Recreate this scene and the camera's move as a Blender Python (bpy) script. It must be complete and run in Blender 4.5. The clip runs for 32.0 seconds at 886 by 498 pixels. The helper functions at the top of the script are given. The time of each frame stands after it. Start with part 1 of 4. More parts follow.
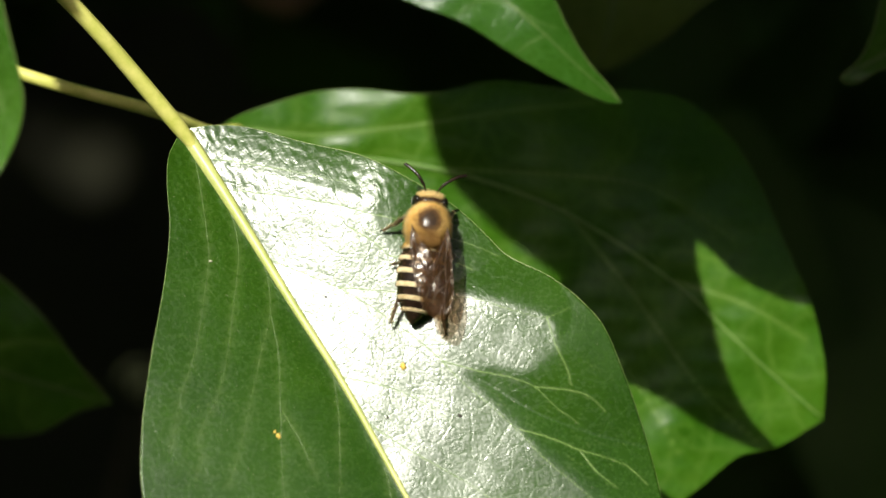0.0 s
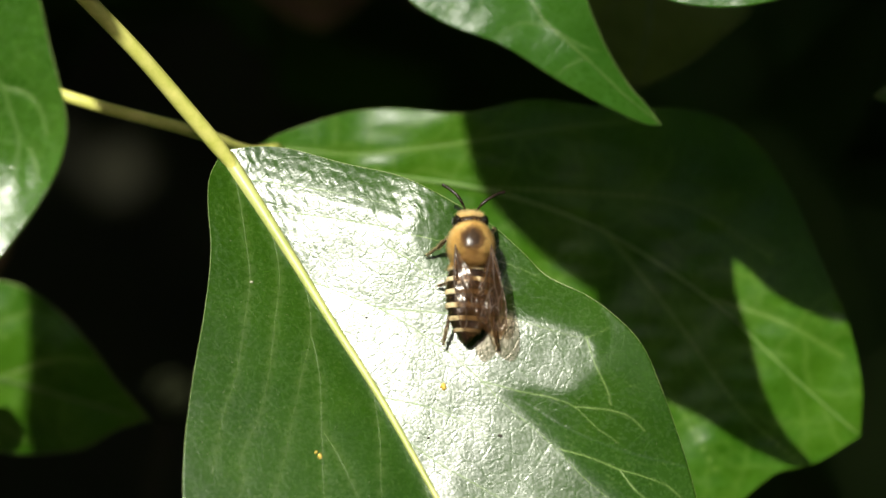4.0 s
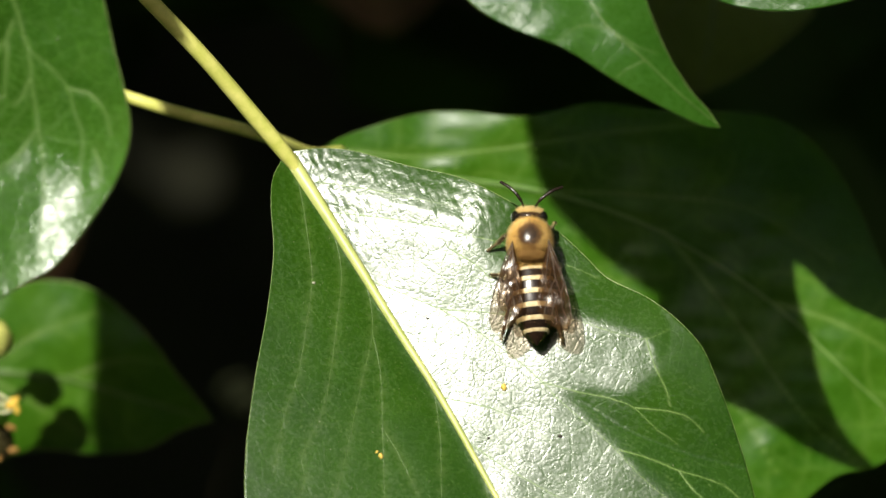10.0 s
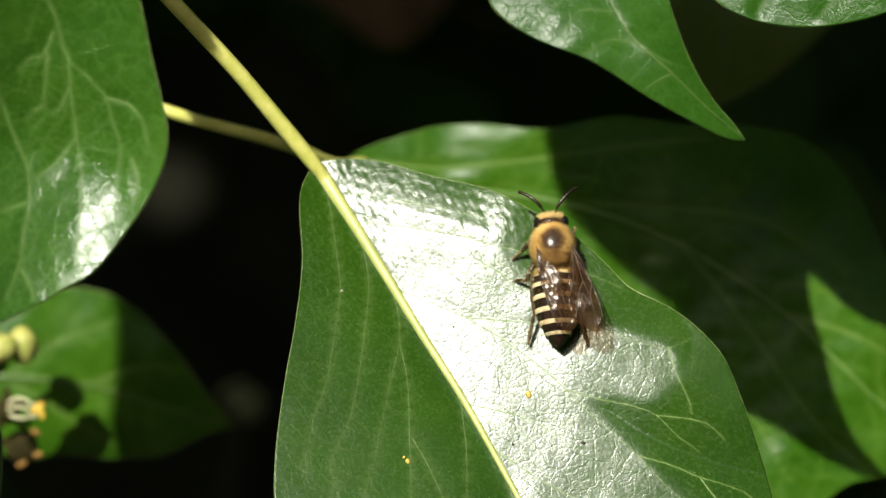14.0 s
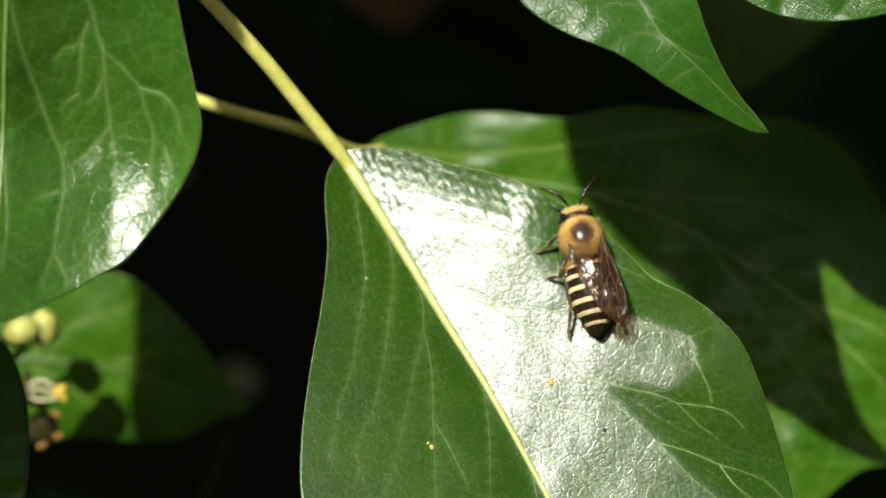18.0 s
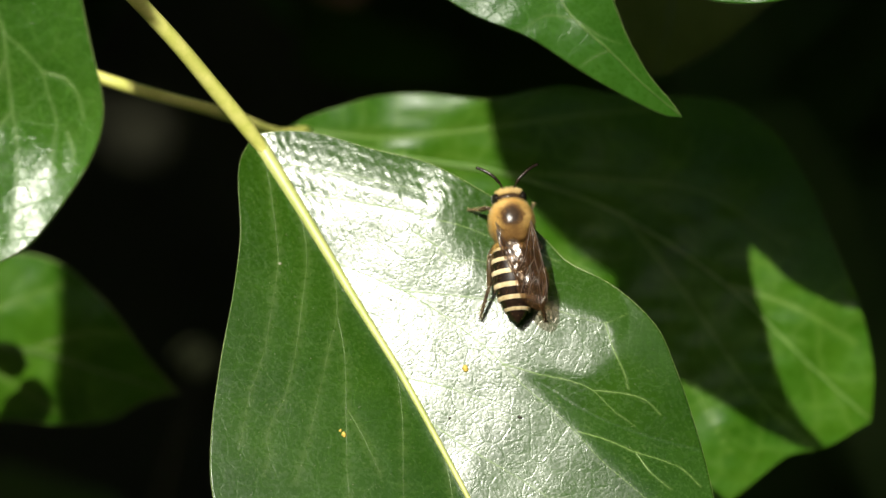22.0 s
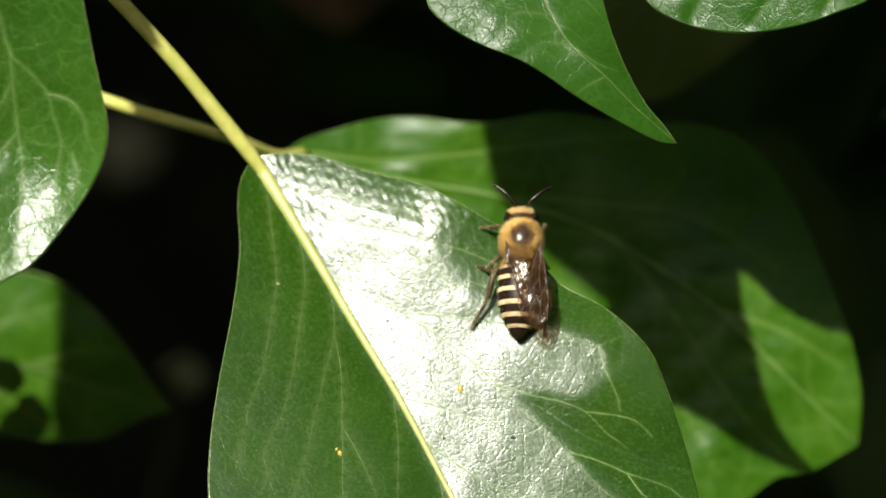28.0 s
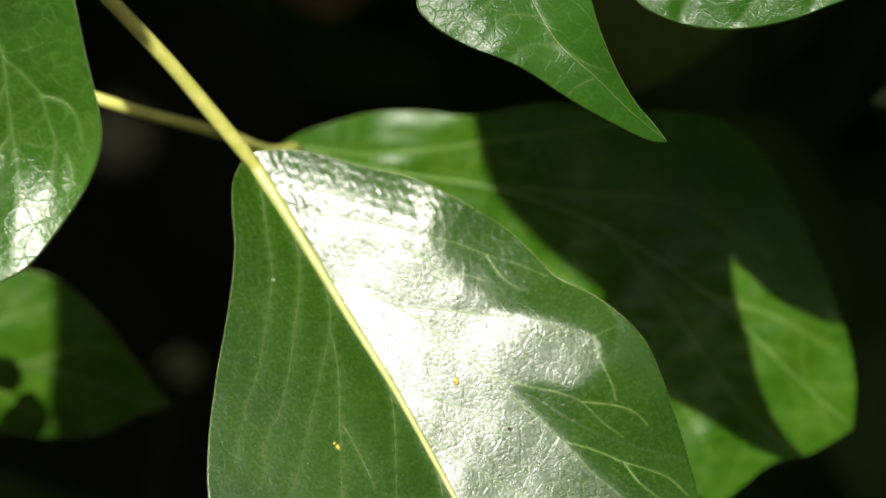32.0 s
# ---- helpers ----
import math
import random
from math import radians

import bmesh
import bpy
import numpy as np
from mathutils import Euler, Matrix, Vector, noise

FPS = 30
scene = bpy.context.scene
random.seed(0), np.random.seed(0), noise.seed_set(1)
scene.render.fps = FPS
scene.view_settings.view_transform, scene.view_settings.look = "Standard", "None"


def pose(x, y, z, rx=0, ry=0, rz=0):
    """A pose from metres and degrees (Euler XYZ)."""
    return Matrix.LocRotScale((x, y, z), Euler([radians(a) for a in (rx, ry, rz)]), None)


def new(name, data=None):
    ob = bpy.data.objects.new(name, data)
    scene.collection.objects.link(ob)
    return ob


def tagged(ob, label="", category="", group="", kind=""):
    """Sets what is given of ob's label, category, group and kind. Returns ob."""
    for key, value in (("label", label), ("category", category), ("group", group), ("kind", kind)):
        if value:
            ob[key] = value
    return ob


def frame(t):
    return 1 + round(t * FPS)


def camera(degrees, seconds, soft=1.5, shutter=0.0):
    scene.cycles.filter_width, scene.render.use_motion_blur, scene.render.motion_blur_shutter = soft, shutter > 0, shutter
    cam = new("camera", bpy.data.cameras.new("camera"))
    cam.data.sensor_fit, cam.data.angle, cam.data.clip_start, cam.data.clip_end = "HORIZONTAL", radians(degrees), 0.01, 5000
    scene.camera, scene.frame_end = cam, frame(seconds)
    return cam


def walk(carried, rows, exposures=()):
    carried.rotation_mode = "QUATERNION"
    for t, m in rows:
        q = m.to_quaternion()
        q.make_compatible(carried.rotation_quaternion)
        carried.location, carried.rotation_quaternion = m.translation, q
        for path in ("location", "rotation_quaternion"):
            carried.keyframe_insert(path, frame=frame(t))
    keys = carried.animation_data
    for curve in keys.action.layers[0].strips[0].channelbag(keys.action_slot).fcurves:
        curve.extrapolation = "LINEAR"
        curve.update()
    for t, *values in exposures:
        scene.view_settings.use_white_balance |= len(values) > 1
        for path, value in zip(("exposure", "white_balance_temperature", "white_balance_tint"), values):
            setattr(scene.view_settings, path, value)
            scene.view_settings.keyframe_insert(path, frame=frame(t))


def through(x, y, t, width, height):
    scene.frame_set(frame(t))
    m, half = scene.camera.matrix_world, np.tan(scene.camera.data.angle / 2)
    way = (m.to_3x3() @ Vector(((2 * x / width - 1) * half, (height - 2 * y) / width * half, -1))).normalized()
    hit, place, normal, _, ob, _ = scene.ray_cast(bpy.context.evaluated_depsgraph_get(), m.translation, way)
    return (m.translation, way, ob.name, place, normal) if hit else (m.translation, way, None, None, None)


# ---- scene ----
# ---- the view: millimetres in a frame that faces the lens, x right, y up, z towards the lens ----
MM = 0.001
TILT = 82.0
HERE = pose(0, 0, 1.2, TILT, 0, 0)
SUN_WAY = Vector((-0.286, 0.499, 0.818)).normalized()

# seconds, place in metres and turn in degrees, in that frame
PATH = [
    (0, 0.00444, -0.00206, 0.29460, 0.112, -0.621, -0.426),
    (0.5, 0.00512, -0.00129, 0.29370, -0.027, -0.572, -0.527),
    (1, 0.00511, -0.00011, 0.29299, -0.247, -0.584, -0.556),
    (1.5, 0.00677, -0.00012, 0.29228, -0.236, -0.218, -0.738),
    (2, 0.00672, -0.00051, 0.29313, -0.137, -0.135, -0.807),
    (2.5, 0.00493, 0.00025, 0.29348, -0.233, -0.327, -0.758),
    (3, 0.00548, 0.00012, 0.29406, -0.159, -0.045, -0.689),
    (3.5, 0.00312, 0.00016, 0.29495, -0.088, -0.324, -0.535),
    (5.5, 0.00266, -0.00262, 0.29828, 0.772, -0.066, -0.575),
    (6, 0.00095, -0.00095, 0.29776, 0.502, -0.368, -0.529),
    (6.5, 0.00189, -0.00076, 0.29910, 0.475, -0.184, -0.147),
    (7, 0.00329, -0.00218, 0.29873, 0.720, 0.109, -0.283),
    (7.5, 0.00295, -0.00034, 0.29743, 0.301, 0.121, -0.409),
    (8, 0.00378, 0.00004, 0.29725, 0.178, 0.401, -0.502),
    (8.5, 0.00264, 0.00224, 0.29782, -0.274, 0.312, -0.301),
    (9, 0.00322, 0.00076, 0.29762, -0.029, 0.556, -0.322),
    (9.5, 0.00432, -0.00004, 0.29779, 0.088, 0.864, -0.336),
    (10, 0.00409, -0.00080, 0.29802, 0.220, 0.911, -0.345),
    (10.5, 0.00260, -0.00053, 0.29844, 0.191, 0.728, -0.293),
    (11, 0.00224, -0.00109, 0.29941, 0.328, 0.754, -0.269),
    (11.5, -0.00050, 0.00058, 0.30104, 0.062, 0.310, -0.345),
    (12, -0.00111, 0.00037, 0.30178, 0.154, 0.260, -0.403),
    (12.5, -0.00089, 0.00029, 0.30315, 0.206, 0.333, -0.211),
    (13, -0.00080, -0.00057, 0.30347, 0.386, 0.341, -0.047),
    (13.5, -0.00094, -0.00042, 0.30294, 0.339, 0.317, 0.049),
    (14, -0.00084, -0.00124, 0.30344, 0.455, 0.377, -0.008),
    (14.5, 0.00041, -0.00037, 0.30331, 0.223, 0.671, -0.191),
    (16.5, -0.00143, -0.00019, 0.30572, 0.052, 0.699, 0.231),
    (17, -0.00352, -0.00072, 0.30710, 0.145, 0.349, 0.412),
    (17.5, -0.00418, -0.00075, 0.30732, 0.162, 0.196, 0.418),
    (18, -0.00597, 0.00024, 0.30744, -0.011, -0.204, 0.377),
    (18.5, -0.00585, 0.00013, 0.30810, 0.016, -0.317, 0.225),
    (19, -0.00517, 0.00026, 0.30803, -0.029, -0.366, 0.099),
    (19.5, -0.00389, -0.00061, 0.30759, 0.079, -0.329, 0.191),
    (20, -0.00360, -0.00053, 0.30725, -0.019, -0.485, 0.221),
    (20.5, -0.00232, 0.00033, 0.30657, -0.254, -0.457, 0.386),
    (21, -0.00002, 0.00014, 0.30544, -0.274, -0.237, 0.490),
    (21.5, 0.00195, 0.00049, 0.30375, -0.346, -0.024, 0.489),
    (22, 0.00233, 0.00187, 0.30364, -0.550, -0.007, 0.359),
    (22.5, 0.00304, 0.00276, 0.30425, -0.630, 0.157, 0.369),
    (23, 0.00220, 0.00238, 0.30507, -0.489, 0.063, 0.465),
    (23.5, 0.00229, 0.00175, 0.30593, -0.341, 0.140, 0.635),
    (24, 0.00100, 0.00236, 0.30646, -0.438, -0.033, 0.691),
    (24.5, -0.00054, 0.00225, 0.30682, -0.410, -0.281, 0.893),
    (26.5, -0.00080, 0.00250, 0.30757, -0.347, -0.483, 0.947),
    (27, -0.00034, 0.00272, 0.30818, -0.373, -0.453, 0.973),
    (27.5, -0.00022, 0.00241, 0.30765, -0.314, -0.485, 0.926),
    (28, 0.00090, 0.00221, 0.30812, -0.257, -0.327, 0.920),
    (28.5, 0.00114, 0.00244, 0.30725, -0.274, -0.320, 0.861),
    (29, 0.00078, 0.00379, 0.30725, -0.466, -0.391, 0.849),
    (29.5, 0.00041, 0.00366, 0.30857, -0.417, -0.444, 0.791),
    (30, -0.00011, 0.00338, 0.30900, -0.370, -0.528, 0.982),
    (30.5, -0.00053, 0.00310, 0.30931, -0.365, -0.608, 0.947),
    (31, 0.00026, 0.00315, 0.31019, -0.424, -0.477, 0.536),
    (31.5, 0.00098, 0.00274, 0.31014, -0.411, -0.379, -0.020),
    (32, 0.00087, 0.00337, 0.30988, -0.570, -0.430, -0.052),
]
cam = camera(14.0, 32.0, 1.5, 0.0)
cam.data.dof.use_dof = True
cam.data.dof.focus_distance = 0.299
cam.data.dof.aperture_fstop = 25.0
walk(cam, [(t, HERE @ pose(x, y, z, a, b, c)) for t, x, y, z, a, b, c in PATH])

# ---- light ----
sun_world = (HERE.to_3x3() @ SUN_WAY).normalized()
world = bpy.data.worlds.new("sky")
scene.world = world
world.use_nodes = True
sky = world.node_tree.nodes.new("ShaderNodeTexSky")
sky.sky_type = "NISHITA"
sky.sun_disc = False
sky.air_density, sky.dust_density, sky.ozone_density = 0.45, 4.0, 0.5
sky.sun_elevation = math.asin(sun_world.z)
sky.sun_rotation = math.atan2(sun_world.x, sun_world.y)
world.node_tree.nodes["Background"].inputs["Strength"].default_value = 0.07
world.node_tree.links.new(sky.outputs[0], world.node_tree.nodes["Background"].inputs["Color"])
lamp = bpy.data.lights.new("sun", "SUN")
lamp.energy, lamp.angle, lamp.color = 5.0, radians(0.55), (1.0, 0.975, 0.86)
sun = new("sun", lamp)
sun.rotation_euler = sun_world.to_track_quat("Z", "Y").to_euler()
sun.location = sun_world * 4 + Vector((0, 0, 1.2))
scene.view_settings.exposure = 0.36


# ---- materials ----
def node_tree(name):
    m = bpy.data.materials.new(name)
    m.use_nodes = True
    nt = m.node_tree
    return m, nt, nt.nodes["Principled BSDF"]


def link(nt, a, b):
    nt.links.new(a, b)


def add(nt, kind, **values):
    n = nt.nodes.new(kind)
    for k, v in values.items():
        n.inputs[k.replace("_", " ")].default_value = v
    return n


def ramp(nt, source, stops):
    n = nt.nodes.new("ShaderNodeValToRGB")
    e = n.color_ramp.elements
    while len(e) < len(stops):
        e.new(0.5)
    for el, (p, c) in zip(e, stops):
        el.position, el.color = p, (*c, 1) if len(c) == 3 else c
    link(nt, source, n.inputs[0])
    return n


def blend(nt, fac, a, b):
    n = nt.nodes.new("ShaderNodeMix")
    n.data_type = "RGBA"
    for sock, v in ((n.inputs[0], fac), (n.inputs[6], a), (n.inputs[7], b)):
        if isinstance(v, (int, float)):
            sock.default_value = v
        elif isinstance(v, tuple):
            sock.default_value = (*v, 1)
        else:
            link(nt, v, sock)
    return n.outputs[2]


def glow_through(nt, p, colour, amount):
    """Lets part of the light through the blade, tinted yellow-green."""
    t = nt.nodes.new("ShaderNodeBsdfTranslucent")
    tint = blend(nt, 0.5, colour, (0.11, 0.29, 0.015))
    link(nt, tint, t.inputs["Color"])
    mix = nt.nodes.new("ShaderNodeMixShader")
    mix.inputs[0].default_value = amount
    link(nt, p.outputs[0], mix.inputs[1])
    link(nt, t.outputs[0], mix.inputs[2])
    link(nt, mix.outputs[0], nt.nodes["Material Output"].inputs["Surface"])


def leaf_material(name, dark, light, net=0.14, rough=0.23, cell=620.0, bump=0.35, through=0.12, vein=(0.12, 0.18, 0.035), spec=0.5, fold=(2100.0, 0.000006), areole=0.000014, grit=0.000006):
    """Waxy ivy blade: two greens in patches, a pale net of small veins, a finely hammered cuticle."""
    m, nt, p = node_tree(name)
    co = nt.nodes.new("ShaderNodeTexCoord").outputs["Object"]
    patch = add(nt, "ShaderNodeTexNoise", Scale=95.0, Detail=4.0, Roughness=0.6)
    link(nt, co, patch.inputs["Vector"])
    grain = add(nt, "ShaderNodeTexNoise", Scale=2600.0, Detail=3.0, Roughness=0.6)
    link(nt, co, grain.inputs["Vector"])
    warp = add(nt, "ShaderNodeTexNoise", Scale=500.0, Detail=2.0)
    link(nt, co, warp.inputs["Vector"])
    shift = nt.nodes.new("ShaderNodeVectorMath")
    shift.operation = "MULTIPLY_ADD"
    link(nt, warp.outputs["Color"], shift.inputs[0])
    shift.inputs[1].default_value = (0.0011, 0.0011, 0.0011)
    link(nt, co, shift.inputs[2])
    cells = nt.nodes.new("ShaderNodeTexVoronoi")
    cells.feature = "DISTANCE_TO_EDGE"
    cells.inputs["Scale"].default_value = cell
    link(nt, shift.outputs[0], cells.inputs["Vector"])
    small = nt.nodes.new("ShaderNodeTexVoronoi")
    small.feature = "DISTANCE_TO_EDGE"
    small.inputs["Scale"].default_value = cell * 3.3
    link(nt, shift.outputs[0], small.inputs["Vector"])
    base = ramp(nt, patch.outputs["Fac"], [(0.3, dark), (0.7, light)])
    lines = ramp(nt, cells.outputs["Distance"], [(0.0, (1, 1, 1)), (0.07, (0, 0, 0))])
    amount = nt.nodes.new("ShaderNodeMath")
    amount.operation = "MULTIPLY"
    amount.inputs[1].default_value = net
    link(nt, lines.outputs[0], amount.inputs[0])
    pale = tuple(min(1.0, c * 1.9 + 0.02) for c in light)
    col = blend(nt, amount.outputs[0], base.outputs[0], pale)
    veins = nt.nodes.new("ShaderNodeAttribute")
    veins.attribute_name = "vein"
    col = blend(nt, veins.outputs["Fac"], col, vein)
    link(nt, col, p.inputs["Base Color"])
    r = ramp(nt, grain.outputs["Fac"], [(0.3, (rough * 0.8,) * 3), (0.75, (rough * 1.35,) * 3)])
    dull = nt.nodes.new("ShaderNodeMath")
    dull.operation = "MULTIPLY_ADD"
    dull.inputs[1].default_value = 0.3
    link(nt, veins.outputs["Fac"], dull.inputs[0])
    link(nt, r.outputs[0], dull.inputs[2])
    link(nt, dull.outputs[0], p.inputs["Roughness"])
    p.inputs["IOR"].default_value, p.inputs["Specular IOR Level"].default_value = 1.55, spec
    hollow = ramp(nt, cells.outputs["Distance"], [(0.0, (0, 0, 0)), (0.055, (1, 1, 1))])
    hollow2 = ramp(nt, small.outputs["Distance"], [(0.0, (0, 0, 0)), (0.3, (1, 1, 1))])
    b1 = add(nt, "ShaderNodeBump", Strength=bump, Distance=areole)
    link(nt, hollow.outputs[0], b1.inputs["Height"])
    b2 = add(nt, "ShaderNodeBump", Strength=bump, Distance=0.000008)
    link(nt, hollow2.outputs[0], b2.inputs["Height"])
    link(nt, b1.outputs[0], b2.inputs["Normal"])
    b3 = add(nt, "ShaderNodeBump", Strength=bump, Distance=grit)
    link(nt, grain.outputs["Fac"], b3.inputs["Height"])
    link(nt, b2.outputs[0], b3.inputs["Normal"])
    crinkle = add(nt, "ShaderNodeTexNoise", Scale=fold[0], Detail=3.0, Roughness=0.5, Distortion=1.2)
    link(nt, co, crinkle.inputs["Vector"])
    folds = ramp(nt, crinkle.outputs["Fac"], [(0.40, (0, 0, 0)), (0.5, (1, 1, 1)), (0.62, (0.2, 0.2, 0.2))])
    b4 = add(nt, "ShaderNodeBump", Strength=bump, Distance=fold[1])
    link(nt, folds.outputs[0], b4.inputs["Height"])
    link(nt, b3.outputs[0], b4.inputs["Normal"])
    link(nt, b4.outputs[0], p.inputs["Normal"])
    glow_through(nt, p, col, through)
    return m


def plain_material(name, a, b, scale, rough=0.5, metal=0.0, bump=0.0, detail=4.0, spec=0.5, stretch=(1, 1, 1)):
    """Two tones mixed by a noise of the given scale, with a little relief."""
    m, nt, p = node_tree(name)
    co = nt.nodes.new("ShaderNodeTexCoord").outputs["Object"]
    mp = nt.nodes.new("ShaderNodeMapping")
    mp.inputs["Scale"].default_value = stretch
    link(nt, co, mp.inputs["Vector"])
    n = add(nt, "ShaderNodeTexNoise", Scale=scale, Detail=detail, Roughness=0.6)
    link(nt, mp.outputs[0], n.inputs["Vector"])
    link(nt, ramp(nt, n.outputs["Fac"], [(0.32, a), (0.68, b)]).outputs[0], p.inputs["Base Color"])
    p.inputs["Roughness"].default_value = rough
    p.inputs["Metallic"].default_value = metal
    p.inputs["Specular IOR Level"].default_value = spec
    if bump:
        bu = add(nt, "ShaderNodeBump", Strength=0.6, Distance=bump)
        link(nt, n.outputs["Fac"], bu.inputs["Height"])
        link(nt, bu.outputs[0], p.inputs["Normal"])
    return m


LEAF = leaf_material("ivy_leaf_green", (0.026, 0.090, 0.006), (0.050, 0.135, 0.010), net=0.2, rough=0.25, bump=1.0, through=0.2, vein=(0.10, 0.19, 0.036))
LEAF_MAIN = leaf_material("ivy_leaf_broad", (0.0135, 0.048, 0.0018), (0.027, 0.077, 0.0036), net=0.12, rough=0.25, cell=640.0, bump=0.45, vein=(0.13, 0.20, 0.042), spec=0.45, fold=(1600.0, 0.0000075), areole=0.000011, grit=0.000003)
LEAF_PLAIN = leaf_material("ivy_leaf_smooth", (0.025, 0.093, 0.003), (0.051, 0.136, 0.006), net=0.12, rough=0.30, cell=450.0, bump=0.2, through=0.2, vein=(0.13, 0.23, 0.03), spec=0.24)
LEAF_YOUNG = leaf_material("ivy_leaf_young", (0.019, 0.078, 0.005), (0.036, 0.110, 0.010), net=0.12, rough=0.28, bump=0.8, spec=0.2, through=0.25, vein=(0.06, 0.14, 0.018))
# Greens raised to stand in for light that the shaded back leaf lacks.
LEAF_LIFTED = leaf_material("ivy_leaf_lifted", (0.08, 0.135, 0.018), (0.14, 0.20, 0.035), rough=0.5, bump=0.2, through=0.35, vein=(0.13, 0.16, 0.04), spec=0.2)
LEAF_FAR = plain_material("ivy_leaf_deep", (0.055, 0.105, 0.032), (0.095, 0.155, 0.048), 60.0, 0.7, spec=0.15)
VEIN = plain_material("vein_pale_green", (0.16, 0.28, 0.07), (0.26, 0.38, 0.11), 900.0, 0.35, bump=0.00002)
LEAF_FAR_TREE = LEAF_FAR.node_tree
glow_through(LEAF_FAR_TREE, LEAF_FAR_TREE.nodes["Principled BSDF"], (0.06, 0.12, 0.015), 0.5)
VEIN_DIM = plain_material("vein_mid_green", (0.055, 0.115, 0.018), (0.085, 0.155, 0.028), 900.0, 0.4)
VEIN_MID = plain_material("vein_light_green", (0.10, 0.19, 0.04), (0.15, 0.26, 0.06), 900.0, 0.38)
MIDRIB = plain_material("midrib_yellow_green", (0.34, 0.40, 0.10), (0.46, 0.48, 0.16), 500.0, 0.4, bump=0.00003)
STALK = plain_material("stalk_yellow_green", (0.50, 0.52, 0.10), (0.68, 0.65, 0.19), 700.0, 0.45, bump=0.00004, stretch=(1, 1, 1))
MARGIN = plain_material("leaf_margin", (0.14, 0.21, 0.055), (0.27, 0.33, 0.12), 700.0, 0.4)
# Tone of the unseen ground, paled so it bounces sunlight into the hedge.
SOIL = plain_material("ground_bounce", (0.06, 0.045, 0.028), (0.20, 0.16, 0.10), 25.0, 0.9, bump=0.004)
TWIG = plain_material("twig_bark", (0.03, 0.020, 0.013), (0.07, 0.05, 0.035), 150.0, 0.85, bump=0.0005)
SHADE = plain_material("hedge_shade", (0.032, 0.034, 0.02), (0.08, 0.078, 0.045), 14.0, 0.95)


# ---- mesh tools ----
def part(name, data, material, parent, label="", smooth=True):
    """Links a bmesh or a (verts, faces) pair, in millimetres, as one mesh object under a thing or a part."""
    me = bpy.data.meshes.new(name)
    if isinstance(data, bmesh.types.BMesh):
        for v in data.verts:
            v.co *= MM
        data.to_mesh(me)
        data.free()
    else:
        me.from_pydata([(x * MM, y * MM, z * MM) for x, y, z in data[0]], [], [tuple(f) for f in data[1]])
    me.materials.append(material)
    if smooth:
        me.polygons.foreach_set("use_smooth", [True] * len(me.polygons))
    ob = new(name, me)
    ob.parent = parent
    if label:
        ob["label"] = label
    return ob


def thing(name, m, label, category, group="", kind=""):
    ob = new(name)
    ob.empty_display_size = 0.002
    ob.matrix_world = m
    return tagged(ob, label, category, group, kind)


def spline(points, us):
    """Catmull-Rom through the points, by chord length, at us in 0..1."""
    P = np.array(points, float)
    d = np.r_[0, np.cumsum(np.linalg.norm(np.diff(P, axis=0), axis=1))]
    d /= d[-1]
    T = np.zeros_like(P)
    T[1:-1] = (P[2:] - P[:-2]) / (d[2:] - d[:-2])[:, None]
    T[0] = (P[1] - P[0]) / (d[1] - d[0])
    T[-1] = (P[-1] - P[-2]) / (d[-1] - d[-2])
    us = np.asarray(us, float)
    i = np.clip(np.searchsorted(d, us, side="right") - 1, 0, len(P) - 2)
    h = (d[i + 1] - d[i])[:, None]
    s = ((us - d[i]) / (d[i + 1] - d[i]))[:, None]
    return ((2 * s**3 - 3 * s**2 + 1) * P[i] + (s**3 - 2 * s**2 + s) * h * T[i]
            + (-2 * s**3 + 3 * s**2) * P[i + 1] + (s**3 - s**2) * h * T[i + 1])


def tube(path, radii, sides=8, flat=1.0, cap=True, up=None):
    """A tapered tube along a path of points; flat squeezes it towards the up direction."""
    P = np.array(path, float)
    R = np.interp(np.linspace(0, 1, len(P)), np.linspace(0, 1, len(radii)), radii)
    t = np.gradient(P, axis=0)
    t /= np.linalg.norm(t, axis=1)[:, None] + 1e-9
    up = np.array((0.0, 0.0, 1.0) if up is None else up)
    a = np.cross(t, up)
    bad = np.linalg.norm(a, axis=1) < 0.1
    a[bad] = np.cross(t[bad], (1.0, 0.0, 0.0))
    a /= np.linalg.norm(a, axis=1)[:, None]
    b = np.cross(a, t)
    ang = np.linspace(0, 2 * np.pi, sides, endpoint=False)
    V = P[:, None] + R[:, None, None] * (np.cos(ang)[None, :, None] * a[:, None] + flat * np.sin(ang)[None, :, None] * b[:, None])
    n = len(P)
    faces = [(i * sides + k, i * sides + (k + 1) % sides, (i + 1) * sides + (k + 1) % sides, (i + 1) * sides + k)
             for i in range(n - 1) for k in range(sides)]
    if cap:
        faces += [tuple(range(sides))[::-1], tuple(range((n - 1) * sides, n * sides))]
    return V.reshape(-1, 3).tolist(), faces


def join(pieces):
    verts, faces = [], []
    for v, f in pieces:
        o = len(verts)
        verts += [tuple(p) for p in v]
        faces += [tuple(i + o for i in q) for q in f]
    return verts, faces


def waves(x, y, seed, size):
    """A smooth uneven surface, about -1 to 1."""
    r = np.random.RandomState(seed)
    z = np.zeros_like(x)
    for k in range(7):
        a, f, ph = r.uniform(0, 6.28), r.uniform(0.6, 1.6) / size, r.uniform(0, 6.28)
        z += np.sin((x * math.cos(a) + y * math.sin(a)) * 6.28 * f + ph)
    return z / 4.0


